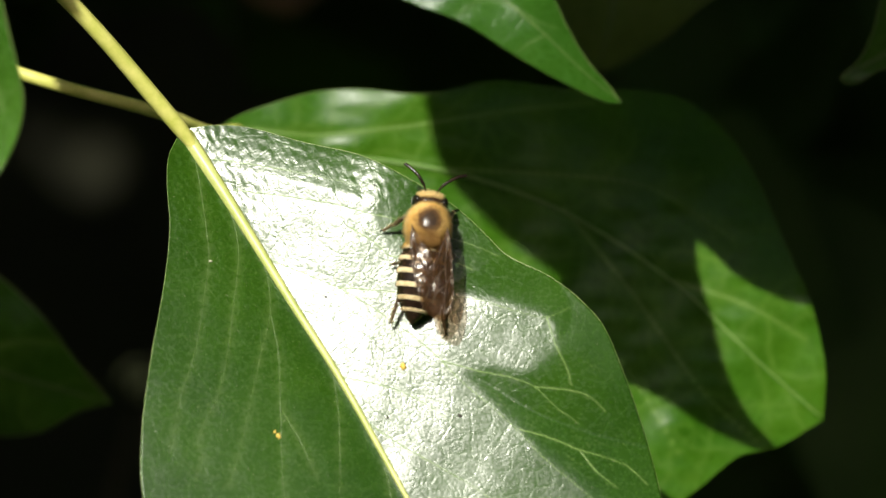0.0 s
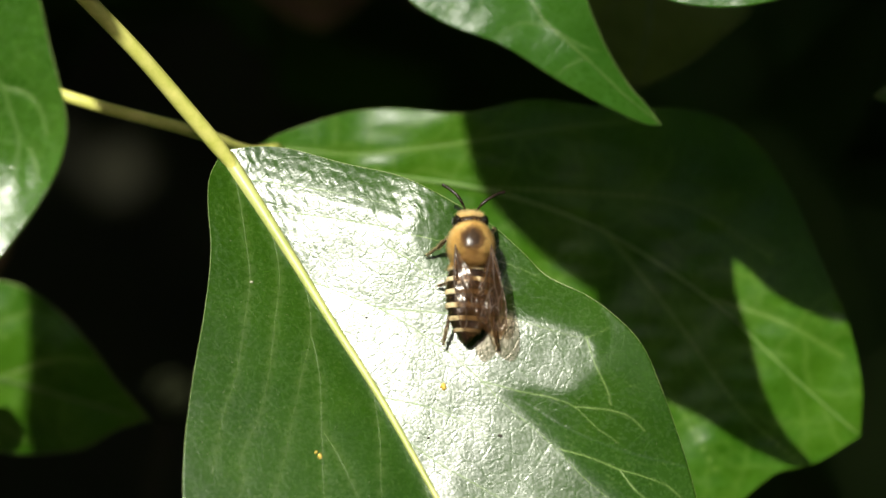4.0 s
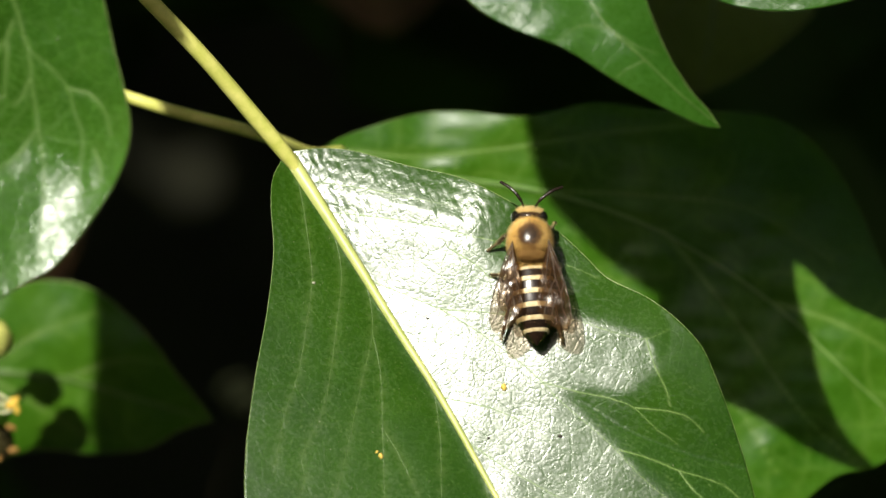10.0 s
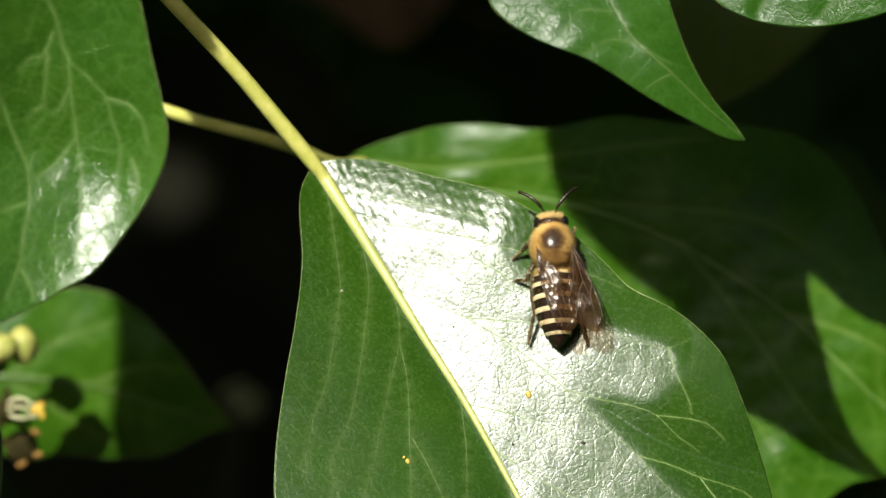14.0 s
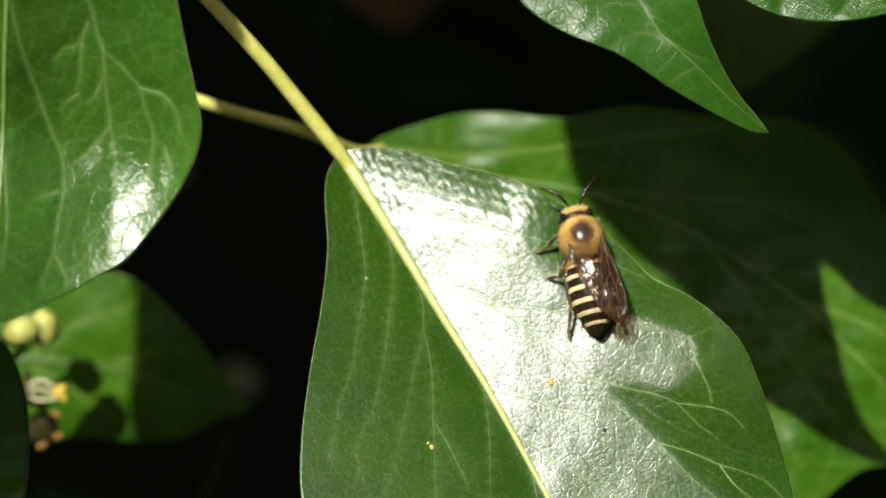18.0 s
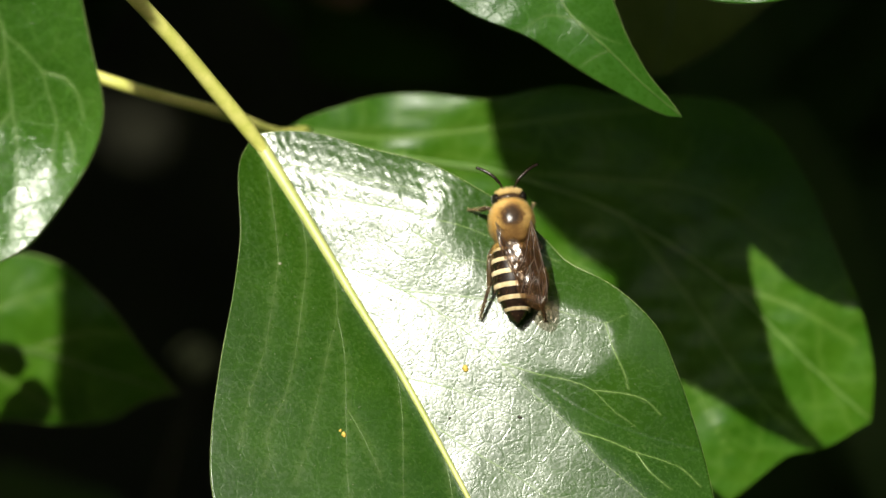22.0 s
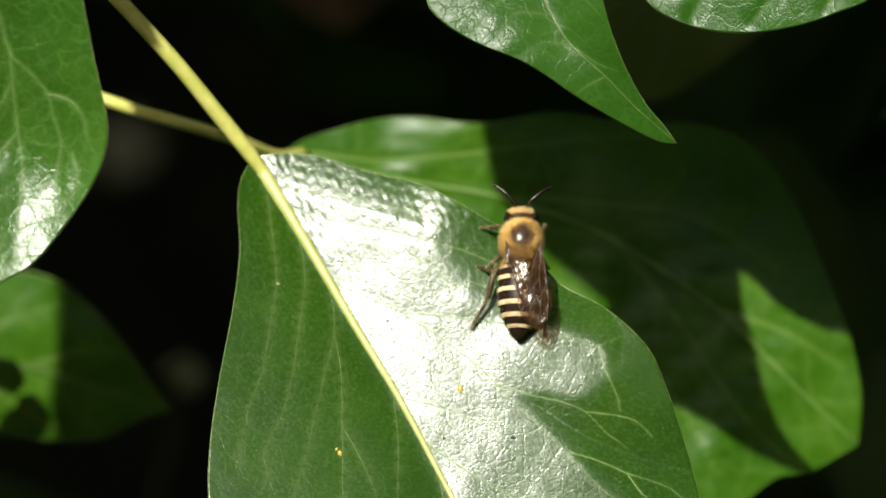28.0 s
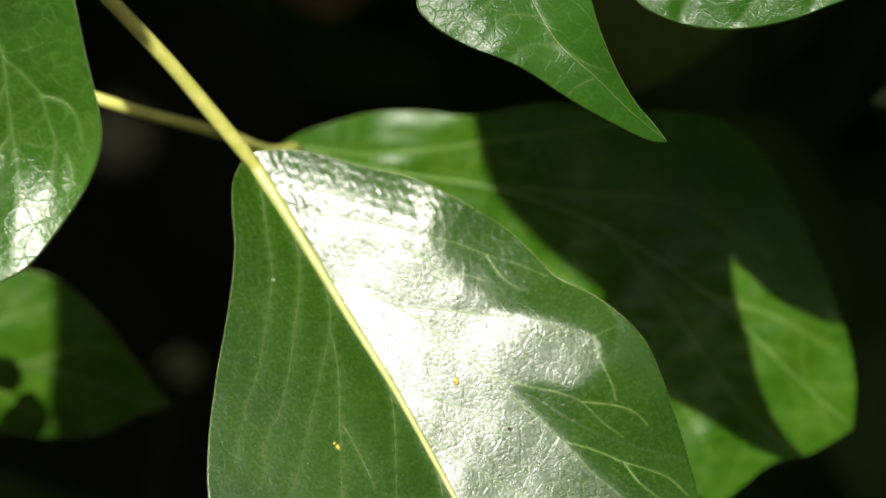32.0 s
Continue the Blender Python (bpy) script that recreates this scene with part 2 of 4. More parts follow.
def ivy_leaf(label, left, mid, right, zmid, slope=(0.2, 0.2), curl=(0.0, 0.0), veins=None, fine=(120, 40), groove=0.22, wave=0.25,
             seed=1, blade=None, vein=None, margin=True, stalk=None, stalk_z=(0, 0), stalk_r=(0.85, 0.8), thick=0.28, group="ivy leaves", vein_r=0.11, rim=0.09,
             rib_r=(0.6, 0.34, 0.2, 0.1), halo=0.2, twig=1.0, bend=((99, 0), (99, 0)), shoulder=None, category="leaf", dents=(), soft_veins=1.0, ripple=0.0):
    """One leaf: outline left and right of the midrib, from the stalk to the tip, in the view's millimetres."""
    base = np.array((*mid[0], zmid[0]), float)
    m = HERE @ Matrix.Translation(Vector(base) * MM)
    ob = thing("ivy_leaf", m, label, category, group)
    nu, nv = fine
    us = np.linspace(0, 1, nu)
    Lp, Mp, Rp = spline(left, us), spline(mid, us), spline(right, us)
    zm = spline([(i, z) for i, z in enumerate(zmid)], us)[:, 1]
    vs = np.linspace(0, 1, nv)
    halves = []
    for side, E in ((0, Lp), (1, Rp)):
        xy = Mp[:, None] + vs[None, :, None] * (E - Mp)[:, None]
        d = vs[None] * np.linalg.norm(E - Mp, axis=1)[:, None]
        z = zm[:, None] + slope[side] * d * np.tanh(d / 1.5 + 0.2) + curl[side] * d**2 - bend[side][1] * np.maximum(0, d - bend[side][0]) ** 2
        halves.append((xy, z))
    xy = np.concatenate([halves[0][0][:, ::-1], halves[1][0][:, 1:]], axis=1)
    z = np.concatenate([halves[0][1][:, ::-1], halves[1][1][:, 1:]], axis=1)
    nv2 = 2 * nv - 1
    z = z + wave * waves(xy[..., 0], xy[..., 1], seed, 9.0) + 0.25 * wave * waves(xy[..., 0], xy[..., 1], seed + 9, 3.0)
    if shoulder:
        # the blade falls away inside an area that bent lines across it bound
        f2 = xy.reshape(-1, 2)
        lines2 = [(spline(q, np.linspace(0, 1, 24)), k, soft) for q, k, soft in shoulder]
        ring2 = np.concatenate([q for q, k, soft in lines2] + [[(60.0, lines2[-1][0][-1][1]), (60.0, lines2[0][0][0][1])]])
        inside = np.zeros(len(f2), bool)
        for a, b in zip(ring2, np.roll(ring2, -1, 0)):
            cut = (a[1] > f2[:, 1]) != (b[1] > f2[:, 1])
            inside ^= cut & (f2[:, 0] < (b[0] - a[0]) * (f2[:, 1] - a[1]) / (b[1] - a[1] + 1e-12) + a[0])
        fall = np.full(len(f2), 1e9)
        for q, k, soft in lines2:
            for a, b in zip(q, q[1:]):
                u = np.clip(((f2 - a) @ (b - a)) / ((b - a) @ (b - a) + 1e-9), 0, 1)
                d = np.linalg.norm(f2 - a - u[:, None] * (b - a), axis=1)
                fall = np.minimum(fall, k * d * d / (d + soft))
        z = z - np.where(inside, fall, 0.0).reshape(z.shape)
    if ripple:
        # a puckered zone by the stalk and along the upper margin
        near = np.maximum(np.exp(-(us / 0.17) ** 2)[:, None], np.exp(-((us - 0.2) / 0.16) ** 2)[:, None] * np.r_[np.zeros(nv - 1), np.clip(vs * 1.6 - 0.5, 0, 1)][None])
        z = z + near * ripple * (waves(xy[..., 0] * 1.3, xy[..., 1], seed + 3, 1.5) + 0.7 * waves(xy[..., 0], xy[..., 1] * 1.4, seed + 5, 0.8))
    for cx, cy, high, wide in dents:
        z = z + high * np.exp(-((xy[..., 0] - cx) ** 2 + (xy[..., 1] - cy) ** 2) / wide ** 2)
    lines = {k: spline(v, np.linspace(0, 1, 8 * len(v))) for k, v in (veins or {}).items()}
    flat = xy.reshape(-1, 2)
    if lines:
        pts = np.concatenate(list(lines.values()))
        dist = np.full(len(flat), 1e9)
        for c in np.array_split(pts, max(1, len(pts) // 24)):
            dist = np.minimum(dist, np.min(np.linalg.norm(flat[:, None] - c[None], axis=2), axis=1))
        z = z - (groove * np.exp(-(dist / 0.75) ** 2)).reshape(z.shape)
    top = np.concatenate([xy, z[..., None]], axis=2) - base
    field = np.zeros(len(flat))

    def stroke(q, strength, w):
        lo, hi = q.min(0) - 3 * w, q.max(0) + 3 * w
        k = np.where(((flat > lo) & (flat < hi)).all(1))[0]
        if len(k):
            d = np.min(np.linalg.norm(flat[k][:, None] - q[None], axis=2), axis=1)
            field[k] = np.maximum(field[k], strength * np.exp(-((d / w) ** 2)))

    rb = np.random.RandomState(seed + 77)
    for key, q in list(lines.items()) + [("mid", Mp)]:
        if key != "mid":
            n = len(q)
            for part_q, a in ((q[: n // 2 + 1], 0.85), (q[n // 2:], 0.55)):
                faint = key.startswith("l")
                stroke(part_q, a * (0.65 if faint else 1.0), halo)
                if faint:
                    stroke(part_q[::3], a * 0.27, halo * soft_veins)
        run = np.r_[0, np.cumsum(np.linalg.norm(np.diff(q, axis=0), axis=1))]
        at, sgn = rb.uniform(1, 3), 1 if rb.uniform() < 0.5 else -1
        while at < run[-1] - 1:
            i = min(int(np.searchsorted(run, at)), len(q) - 2)
            t = q[i + 1] - q[i]
            ang = math.atan2(t[1], t[0]) + sgn * rb.uniform(0.6, 1.0)
            path, here = [q[i]], q[i].copy()
            for _ in range(int(rb.uniform(6, 14) * twig)):
                ang += rb.normal(0, 0.28)
                here = here + 0.42 * np.array((math.cos(ang), math.sin(ang)))
                path.append(here.copy())
            stroke(np.array(path), rb.uniform(0.22, 0.42), halo * 0.75)
            for _ in range(2):
                j = rb.randint(len(path))
                a2, here, fork = ang + rb.choice((-1, 1)) * rb.uniform(0.7, 1.3), path[j].copy(), [path[j]]
                for _ in range(int(rb.uniform(4, 9) * twig)):
                    a2 += rb.normal(0, 0.35)
                    here = here + 0.4 * np.array((math.cos(a2), math.sin(a2)))
                    fork.append(here.copy())
                stroke(np.array(fork), rb.uniform(0.12, 0.26), halo * 0.6)
            at += rb.uniform(1.6, 3.4)
            sgn = -sgn

    def height(q):
        out = []
        for p in q:
            near = np.where((np.abs(flat - p) < 1.2).all(1))[0]
            near = near if len(near) > 4 else np.arange(len(flat))
            d2 = ((flat[near] - p) ** 2).sum(1)
            k = np.argpartition(d2, 4)[:4]
            w = 1 / (d2[k] + 1e-4)
            out.append((z.reshape(-1)[near[k]] * w).sum() / w.sum())
        return np.array(out)

    under = top.copy()
    under[..., 2] -= thick
    V = np.concatenate([top.reshape(-1, 3), under.reshape(-1, 3)])
    N = nu * nv2
    i, j = np.meshgrid(np.arange(nu - 1), np.arange(nv2 - 1), indexing="ij")
    a = (i * nv2 + j).ravel()
    quads = np.stack([a, a + nv2, a + nv2 + 1, a + 1], 1)
    faces = np.concatenate([quads, quads[:, ::-1] + N]).tolist()
    edge = [r * nv2 for r in range(nu)], [r * nv2 + nv2 - 1 for r in range(nu)]
    for e, flip in ((edge[0], False), (edge[1], True)):
        for p, q in zip(e, e[1:]):
            f = (p, p + N, q + N, q)
            faces.append(f[::-1] if flip else f)
    skin = part("blade", (V.tolist(), faces), blade or LEAF, ob)
    tone = skin.data.attributes.new("vein", "FLOAT", "POINT")
    tone.data.foreach_set("value", np.concatenate([field, field]).astype(np.float32))
    # midrib, a ridge that thins out towards the tip
    rib = np.c_[Mp, height(Mp)] - base
    rib[:, 2] += 0.05
    part("midrib", tube(rib[:: max(1, nu // 60)], rib_r, 8, 0.55), MIDRIB if vein is None else vein, ob)
    for k, q in lines.items():
        path = np.c_[q, height(q) + 0.01] - base
        faint = k.startswith("l")
        w = vein_r * (0.75 if faint else 1.0)
        part("vein", tube(path, (w, w * 0.7, w * 0.2), 6, 0.3), VEIN_DIM if faint else vein or VEIN, ob)
    if margin:
        for e in edge:
            path = top.reshape(-1, 3)[e][:: max(1, nu // 90)].copy()
            path[:, 2] -= thick * 0.5
            part("margin", tube(path, (rim, rim), 6), MARGIN, ob)
    if stalk:
        q = spline([(x, y, h) for (x, y), h in zip(stalk, stalk_z)], np.linspace(0, 1, 40))
        part("petiole", tube(q - base, stalk_r, 14), STALK, ob, "yellow-green leaf stalk")
    return ob


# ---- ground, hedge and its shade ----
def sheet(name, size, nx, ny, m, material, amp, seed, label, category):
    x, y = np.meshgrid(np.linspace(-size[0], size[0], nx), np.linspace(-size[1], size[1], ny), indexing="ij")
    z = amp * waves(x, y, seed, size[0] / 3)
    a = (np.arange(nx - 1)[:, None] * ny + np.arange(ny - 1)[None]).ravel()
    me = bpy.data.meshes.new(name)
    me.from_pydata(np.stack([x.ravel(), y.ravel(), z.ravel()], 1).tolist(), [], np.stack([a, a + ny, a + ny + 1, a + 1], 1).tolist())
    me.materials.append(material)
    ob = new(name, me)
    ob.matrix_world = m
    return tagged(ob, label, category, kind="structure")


sheet("ground", (60.0, 60.0), 80, 80, pose(0, 0, 0), SOIL, 0.02, 3, "unseen ground beside the hedge, paled to bounce light up", "ground")
# Added thin sheet; its dark colour stands in for shade deep in the hedge.
sheet("backdrop", (3.0, 1.3), 60, 30, pose(0, 1.25, 1.28, 90), SHADE, 0.03, 5, "thin dark sheet added to stand in for the hedge's shaded depth", "wall")


def spray(name, count, box, size, tilt, seed, material, label, avoid=None):
    """Many plain ivy leaves, each folded and five-pointed, as one mesh in the view's millimetres."""
    r = np.random.RandomState(seed)
    shape = np.array([(0, 0.0, 0), (0.28, -0.12, 0.06), (0.5, 0.1, 0.10), (0.42, 0.36, 0.07), (0.2, 0.72, 0.02), (0, 1.0, -0.10),
                      (-0.2, 0.72, 0.02), (-0.42, 0.36, 0.07), (-0.5, 0.1, 0.10), (-0.28, -0.12, 0.06), (0, 0.35, -0.02), (0, 0.7, -0.04)])
    tris = [(0, 1, 10), (1, 2, 10), (2, 3, 10), (3, 11, 10), (3, 4, 11), (4, 5, 11), (5, 6, 11), (6, 7, 11), (7, 10, 11), (7, 8, 10), (8, 9, 10), (9, 0, 10)]
    verts, faces = [], []
    while count > 0:
        c = np.array([r.uniform(lo, hi) for lo, hi in box])
        count -= 1
        e = Euler((r.normal(0, tilt), r.normal(0, tilt), r.uniform(-0.9, 0.9) + math.pi)).to_matrix()
        s = r.uniform(*size)
        if avoid and avoid(c, s):
            continue
        o = len(verts)
        p = (shape - (0, 0.4, 0)) * s
        verts += [tuple(c + np.array(e @ Vector(q))) for q in p]
        faces += [tuple(i + o for i in f) for f in tris]
    ob = part(name, (verts, faces), material, None, smooth=False)
    ob.matrix_world = HERE
    return tagged(ob, label, "ivy", kind="stuff")


spray("hedge_leaves", 3400, ((-420, 420), (-420, 420), (-350, -200)), (35, 60), 0.5, 11, LEAF_FAR, "deep shaded ivy leaves far inside the hedge",
      avoid=lambda c, s: math.hypot(c[0] + 34.5, c[1] + 20.5) < 60)
# Unseen leaves added as a sun block, with a gap for the far ball.
spray("overhanging_leaves", 1000, ((-340, 160), (142, 430), (40, 150)), (38, 60), 0.4, 12, LEAF_FAR, "unseen ivy leaves added overhead to keep sun off the hedge",
      avoid=lambda c, s: math.hypot(c[0] + 34.5 + 0.35 * (c[2] + 235), c[1] + 20.5 - 0.61 * (c[2] + 235)) < 6 + 0.5 * s)
# Unseen leaves added behind the viewer; they cut sky fill and sky sheen.
spray("opposite_hedge", 5000, ((-4500, 4500), (-1300, 450), (3200, 3900)), (150, 320), 0.6, 13, LEAF_FAR, "unseen leafy mass added behind the viewer to block low sky")
spray("opposite_hedge", 700, ((-4500, 4500), (450, 900), (3200, 3900)), (150, 320), 0.6, 17, LEAF_FAR, "unseen thin leaves added to soften the sky block's reflected edge")
# Added out of view: both sides widen the hedge and hold back side sky.
spray("side_hedge", 5200, ((-2900, -400), (-1180, 1450), (-380, 120)), (75, 130), 0.6, 14, LEAF_FAR, "unseen ivy leaves added to widen the hedge and dim side light")
spray("side_hedge", 5200, ((400, 2900), (-1180, 1450), (-380, 120)), (75, 130), 0.6, 15, LEAF_FAR, "unseen ivy leaves added to widen the hedge and dim side light")
spray("lower_hedge", 1500, ((-420, 420), (-1180, -420), (-380, -220)), (60, 100), 0.6, 18, LEAF_FAR, "shaded ivy leaves low down in the hedge")
spray("upper_hedge", 1800, ((-420, 420), (430, 1450), (-380, 0)), (60, 100), 0.6, 19, LEAF_FAR, "ivy leaves along the top of the hedge")

# ---- the leaves ----
MAIN_LEFT = [(-14.2, 8), (-14.9, 6.4), (-15, 4.2), (-14.7, 0.3), (-15.1, -4.5), (-16, -10.3), (-16.6, -16.2), (-16.4, -21), (-14.5, -26.4), (-8.7, -32.2), (2, -36.1), (14.1, -36.6)]
MAIN_MID = [(-13.6, 8.2), (-10.6, 3.6), (-7.7, -1), (-4.8, -5.7), (-0.9, -11.8), (3.5, -19.6), (6.9, -25.7), (11.2, -32.7), (14.1, -36.6)]
MAIN_RIGHT = [(-13.2, 8.7), (-11.1, 8.9), (-8.4, 8.7), (-3.8, 7.4), (1.1, 6.2), (5.4, 4), (8.6, 2), (11, -0.2), (12.9, -2.1), (16.1, -3.7), (18.3, -5.3), (20.5, -7.7), (21.7, -10.4), (23.1, -14.3), (24.6, -19.6), (25.3, -25), (23.4, -30.8), (19, -34.9), (14.1, -36.6)]
MAIN_VEINS = dict(
    r_a=[(-7, -2.1), (-3.3, -3.6), (-0.2, -5), (3, -7), (6.4, -9.6), (9.1, -12.3), (11.7, -14.5), (13.7, -16.4), (15.8, -18.6), (18.8, -21.1), (21.4, -23.5)],
    r_b1=[(7.5, -10.6), (10.8, -11.5), (12.9, -11.9), (14.9, -12.7), (16.8, -14.5), (18.4, -15.6)],
    r_b1b=[(14.9, -12.7), (17.6, -13), (19.3, -13.5), (20.6, -14.7)],
    r_b2=[(13.7, -16.1), (16.1, -16.8), (18.5, -17.8), (20.5, -18.4), (22.4, -19.2), (23.9, -20.6)],
    r_b3=[(18.5, -17.8), (19.7, -19.4), (21.4, -20.8)],
    r_c=[(-0.9, -4.6), (3, -4.9), (6.6, -5.3), (10.3, -5.6), (12.9, -6.4), (15.9, -7.1), (17.8, -6.4)],
    r_c2=[(16, -7.1), (16.7, -9.4), (17.6, -11.3), (17.9, -12.6)],
    r_d=[(-10.6, 3.6), (-5.7, 3), (-0.9, 2.2), (1.5, 1.5), (4, 0.9), (6.9, -0.2), (9.8, -1.1), (12.2, -2.1)],
    r_d2=[(6.9, -0.2), (7.8, -1.6), (8.8, -2.6), (10, -3.2)],
    r_e=[(0.1, 0.3), (2, -0.9), (3.5, -2.1), (4.9, -1.9), (6.9, -2.5)],
    r_f=[(-12, 6.2), (-5.7, 5.2), (-1.9, 4.4), (1.1, 3.7)],
    r_g=[(-0.9, -11.8), (3.5, -12.8), (6.4, -14.2), (8.3, -15.5)],
    r_h=[(1, -15.2), (3.9, -17.2), (6.9, -18.9), (9.8, -20.6), (12.7, -22.5)],
    l1=[(-13, 7.1), (-12.3, 3.7), (-11.7, -0.1), (-11.5, -2.1), (-11.8, -5), (-12.5, -9.8), (-13.5, -13), (-14, -15.7), (-14.3, -17.6)],
    l2=[(-10.1, 2.5), (-9.4, 0.3), (-9.1, -2.1), (-9.4, -5.5), (-9.9, -9.9), (-10.6, -13.2), (-12.1, -16.6), (-11.8, -18.1), (-12.3, -19.6)],
    l3=[(-7.7, -1.1), (-6.8, -3.5), (-6.5, -6.5), (-7.2, -9.9), (-7.9, -13.3), (-8.7, -17.1), (-9.6, -20.1)],
    l4=[(-6.5, -6.5), (-5.8, -9.9), (-5.6, -14.2), (-5.4, -19.6), (-5.2, -21.5), (-4.8, -25.9)],
    l5=[(-1.4, -11.3), (-0.9, -15.2), (-0.8, -19.6), (-0.7, -24.4)],
    l6=[(-5.4, -14.5), (-4.1, -16.7), (-2.6, -19.8)],
    l7=[(2.7, -18.6), (3.2, -21), (3.5, -24.9)])
main_leaf = ivy_leaf("large glossy sunlit green ivy leaf with a yellow midrib", MAIN_LEFT, MAIN_MID, MAIN_RIGHT,
                     zmid=(-5.0, -2.85, -0.72, 1.4, 3.5, 5.5, 7.15, 8.2, 8.4), slope=(0.46, 0.0), curl=(-0.005, 0.0), bend=((99, 0), (10.0, 0.003)),
                     shoulder=(([(27, -29), (21.4, -23.5), (15.8, -18.6), (11, -13.8), (8.9, -11.6)], 0.38, 1.2), ([(8.9, -11.6), (10.8, -10.9), (14.6, -11.2), (16.7, -9.5)], 0.19, 1.0),
                               ([(16.7, -9.5), (16.4, -7.6), (14, -6.6), (10.5, -5.7), (6.8, -5.0)], 0.34, 0.8), ([(6.8, -5.0), (4.4, -3.4), (2.4, -0.9), (1.6, 2.0)], 0.27, 3.0),
                               ([(1.6, 2.0), (-2.5, 3.2), (-6.5, 4.4), (-9.6, 5.0), (-12.2, 5.9), (-14.3, 9.2)], 0.29, 1.6)), veins=MAIN_VEINS,
                     fine=(380, 130), groove=0.018, wave=0.03, seed=4, rim=0.045, vein_r=0.03, halo=0.08, soft_veins=5.0, ripple=0.02, blade=LEAF_MAIN, rib_r=(0.64, 0.47, 0.37, 0.30, 0.25, 0.2, 0.16, 0.12), stalk=[(-12.2, 6.1), (-12.9, 7.1), (-13.6, 8.1), (-16.6, 11.8), (-20.5, 16.5), (-26.3, 22.8), (-32.2, 29.7)],
                     stalk_z=(-4.9, -4.8, -4.6, -3.2, -1, 2, 6), stalk_r=(0.3, 0.66, 0.7, 0.69, 0.67, 0.67, 0.67, 0.68, 0.7, 0.72, 0.75, 0.78))
BACK_LEFT = [(-11.9, 10), (-10.1, 10.9), (-7.5, 11.8), (-3.4, 12.9), (0.7, 13.1), (6.4, 12.6), (13, 13.9), (19.2, 13.2), (26.9, 13.1), (30.5, 12.3), (34.1, 9.7), (36.9, 5.3), (39.6, -1.4), (41.7, -6.6), (42.9, -12.2), (42.7, -17.3)]
BACK_MID = [(-11.9, 9.6), (-3.4, 7.5), (8.9, 5.5), (19.1, 1.8), (29.3, -4.9), (37, -12.2), (42.7, -17.3)]
BACK_RIGHT = [(-11.9, 9.2), (-10.7, 0.5), (-6.6, -9.8), (1, -20.1), (11.2, -27.9), (18.9, -29.5), (25.6, -27), (31, -23.4), (34.9, -20.5), (38.2, -19.8), (42.7, -17.3)]
BACK_VEINS = dict(
    a=[(-10.1, 9.6), (-3.4, 9), (2.7, 9.5), (6.8, 10), (14, 11.1), (21.8, 11.9)],
    b=[(-1.4, 7.5), (8.8, 0.7), (16.5, -4), (24.1, -11.8), (29.2, -20)],
    c=[(8.9, 5.8), (19.1, 5.2), (26.8, 4.1), (34.5, -0.6)],
    d=[(19.1, 2.1), (25.2, -5.6), (31.8, -14.9), (36.4, -19.1)],
    e=[(29.3, -4.6), (35.5, -6.7), (41.1, -9.9)])
ivy_leaf("broad green ivy leaf half in shade behind the large leaf", BACK_LEFT, BACK_MID, BACK_RIGHT,
         zmid=(-32, -33, -33.5, -34, -34, -34, -35), slope=(-0.05, 0.08), curl=(-0.025, 0.002), veins=BACK_VEINS, fine=(200, 90), groove=0.08, wave=0.2, seed=6, halo=0.3, twig=1.6, rib_r=(0.28, 0.16, 0.08),
         dents=((42.0, -6.6, 0.75, 1.6), (6.0, 16.0, 2.1, 7.0)), blade=LEAF_PLAIN, vein=VEIN_MID, vein_r=0.06, rim=0.03, stalk=[(-10.4, 9.4), (-12.9, 9.1), (-17, 10.7), (-25.2, 12.9), (-30.3, 14.5), (-37.9, 16.7)], stalk_z=(-32, -27, -21, -18, -18, -18), stalk_r=(0.65, 0.55, 0.6))
LEFT_LEFT = [(-38.6, 32.3), (-43.1, 31.4), (-48.4, 28.2), (-53.2, 19.3), (-54.9, 9.5), (-51.8, 1.5), (-46.4, -3.8), (-41, -6.2)]
LEFT_MID = [(-37.7, 31.9), (-38.6, 25.6), (-39.2, 19.4), (-39.7, 10.5), (-40, 1.6), (-41, -6.2)]
LEFT_RIGHT = [(-36.8, 32.3), (-32.4, 31.5), (-28.3, 27), (-26.7, 22.1), (-26.1, 19.5), (-25.4, 15.9), (-24.6, 12.4), (-24.2, 9.9), (-24.6, 7.5), (-25.9, 4.8), (-28.1, 1.6), (-30.1, -0.8), (-32.1, -2), (-34.3, -3.3), (-37.5, -4.9), (-41, -6.2)]
LEFT_VEINS = dict(
    a=[(-39, 19.4), (-38.1, 15.4), (-37.1, 12.3), (-36.2, 9.6), (-35.3, 7.4), (-35.1, 5.2), (-35.5, 1.6), (-35.7, -0.2), (-36.6, -2.9)],
    b=[(-38.4, 26.5), (-35, 23), (-33, 19.4), (-32, 15.9), (-30.5, 14.5), (-29.1, 12.8), (-28.6, 11), (-28, 9), (-28.3, 6.5), (-28.3, 5.2)],
    b2=[(-32, 15.9), (-31.8, 12.8), (-31.5, 9.9), (-31.1, 6.5), (-31.3, -0.2)],
    b3=[(-29.1, 12.8), (-27.3, 12.3), (-26.2, 11), (-25.8, 9.2)],
    c=[(-39.9, 9.1), (-39.5, 5.6), (-39.2, 1.6), (-39.5, -1.6)],
    d=[(-31.5, 9.8), (-32.4, 8.7), (-33.3, 7.6), (-34.9, 6.4)],
    e=[(-35.3, 4.6), (-36.2, 4.3), (-37.1, 4)],
    f=[(-34, 12.3), (-34.7, 11.8), (-35.3, 11.2)],
    g=[(-33.1, 17.9), (-34, 16.1), (-34.9, 15.9), (-35.8, 14.9)],
    h=[(-27.1, 8.1), (-26.6, 6.6), (-26.6, 5.7)],
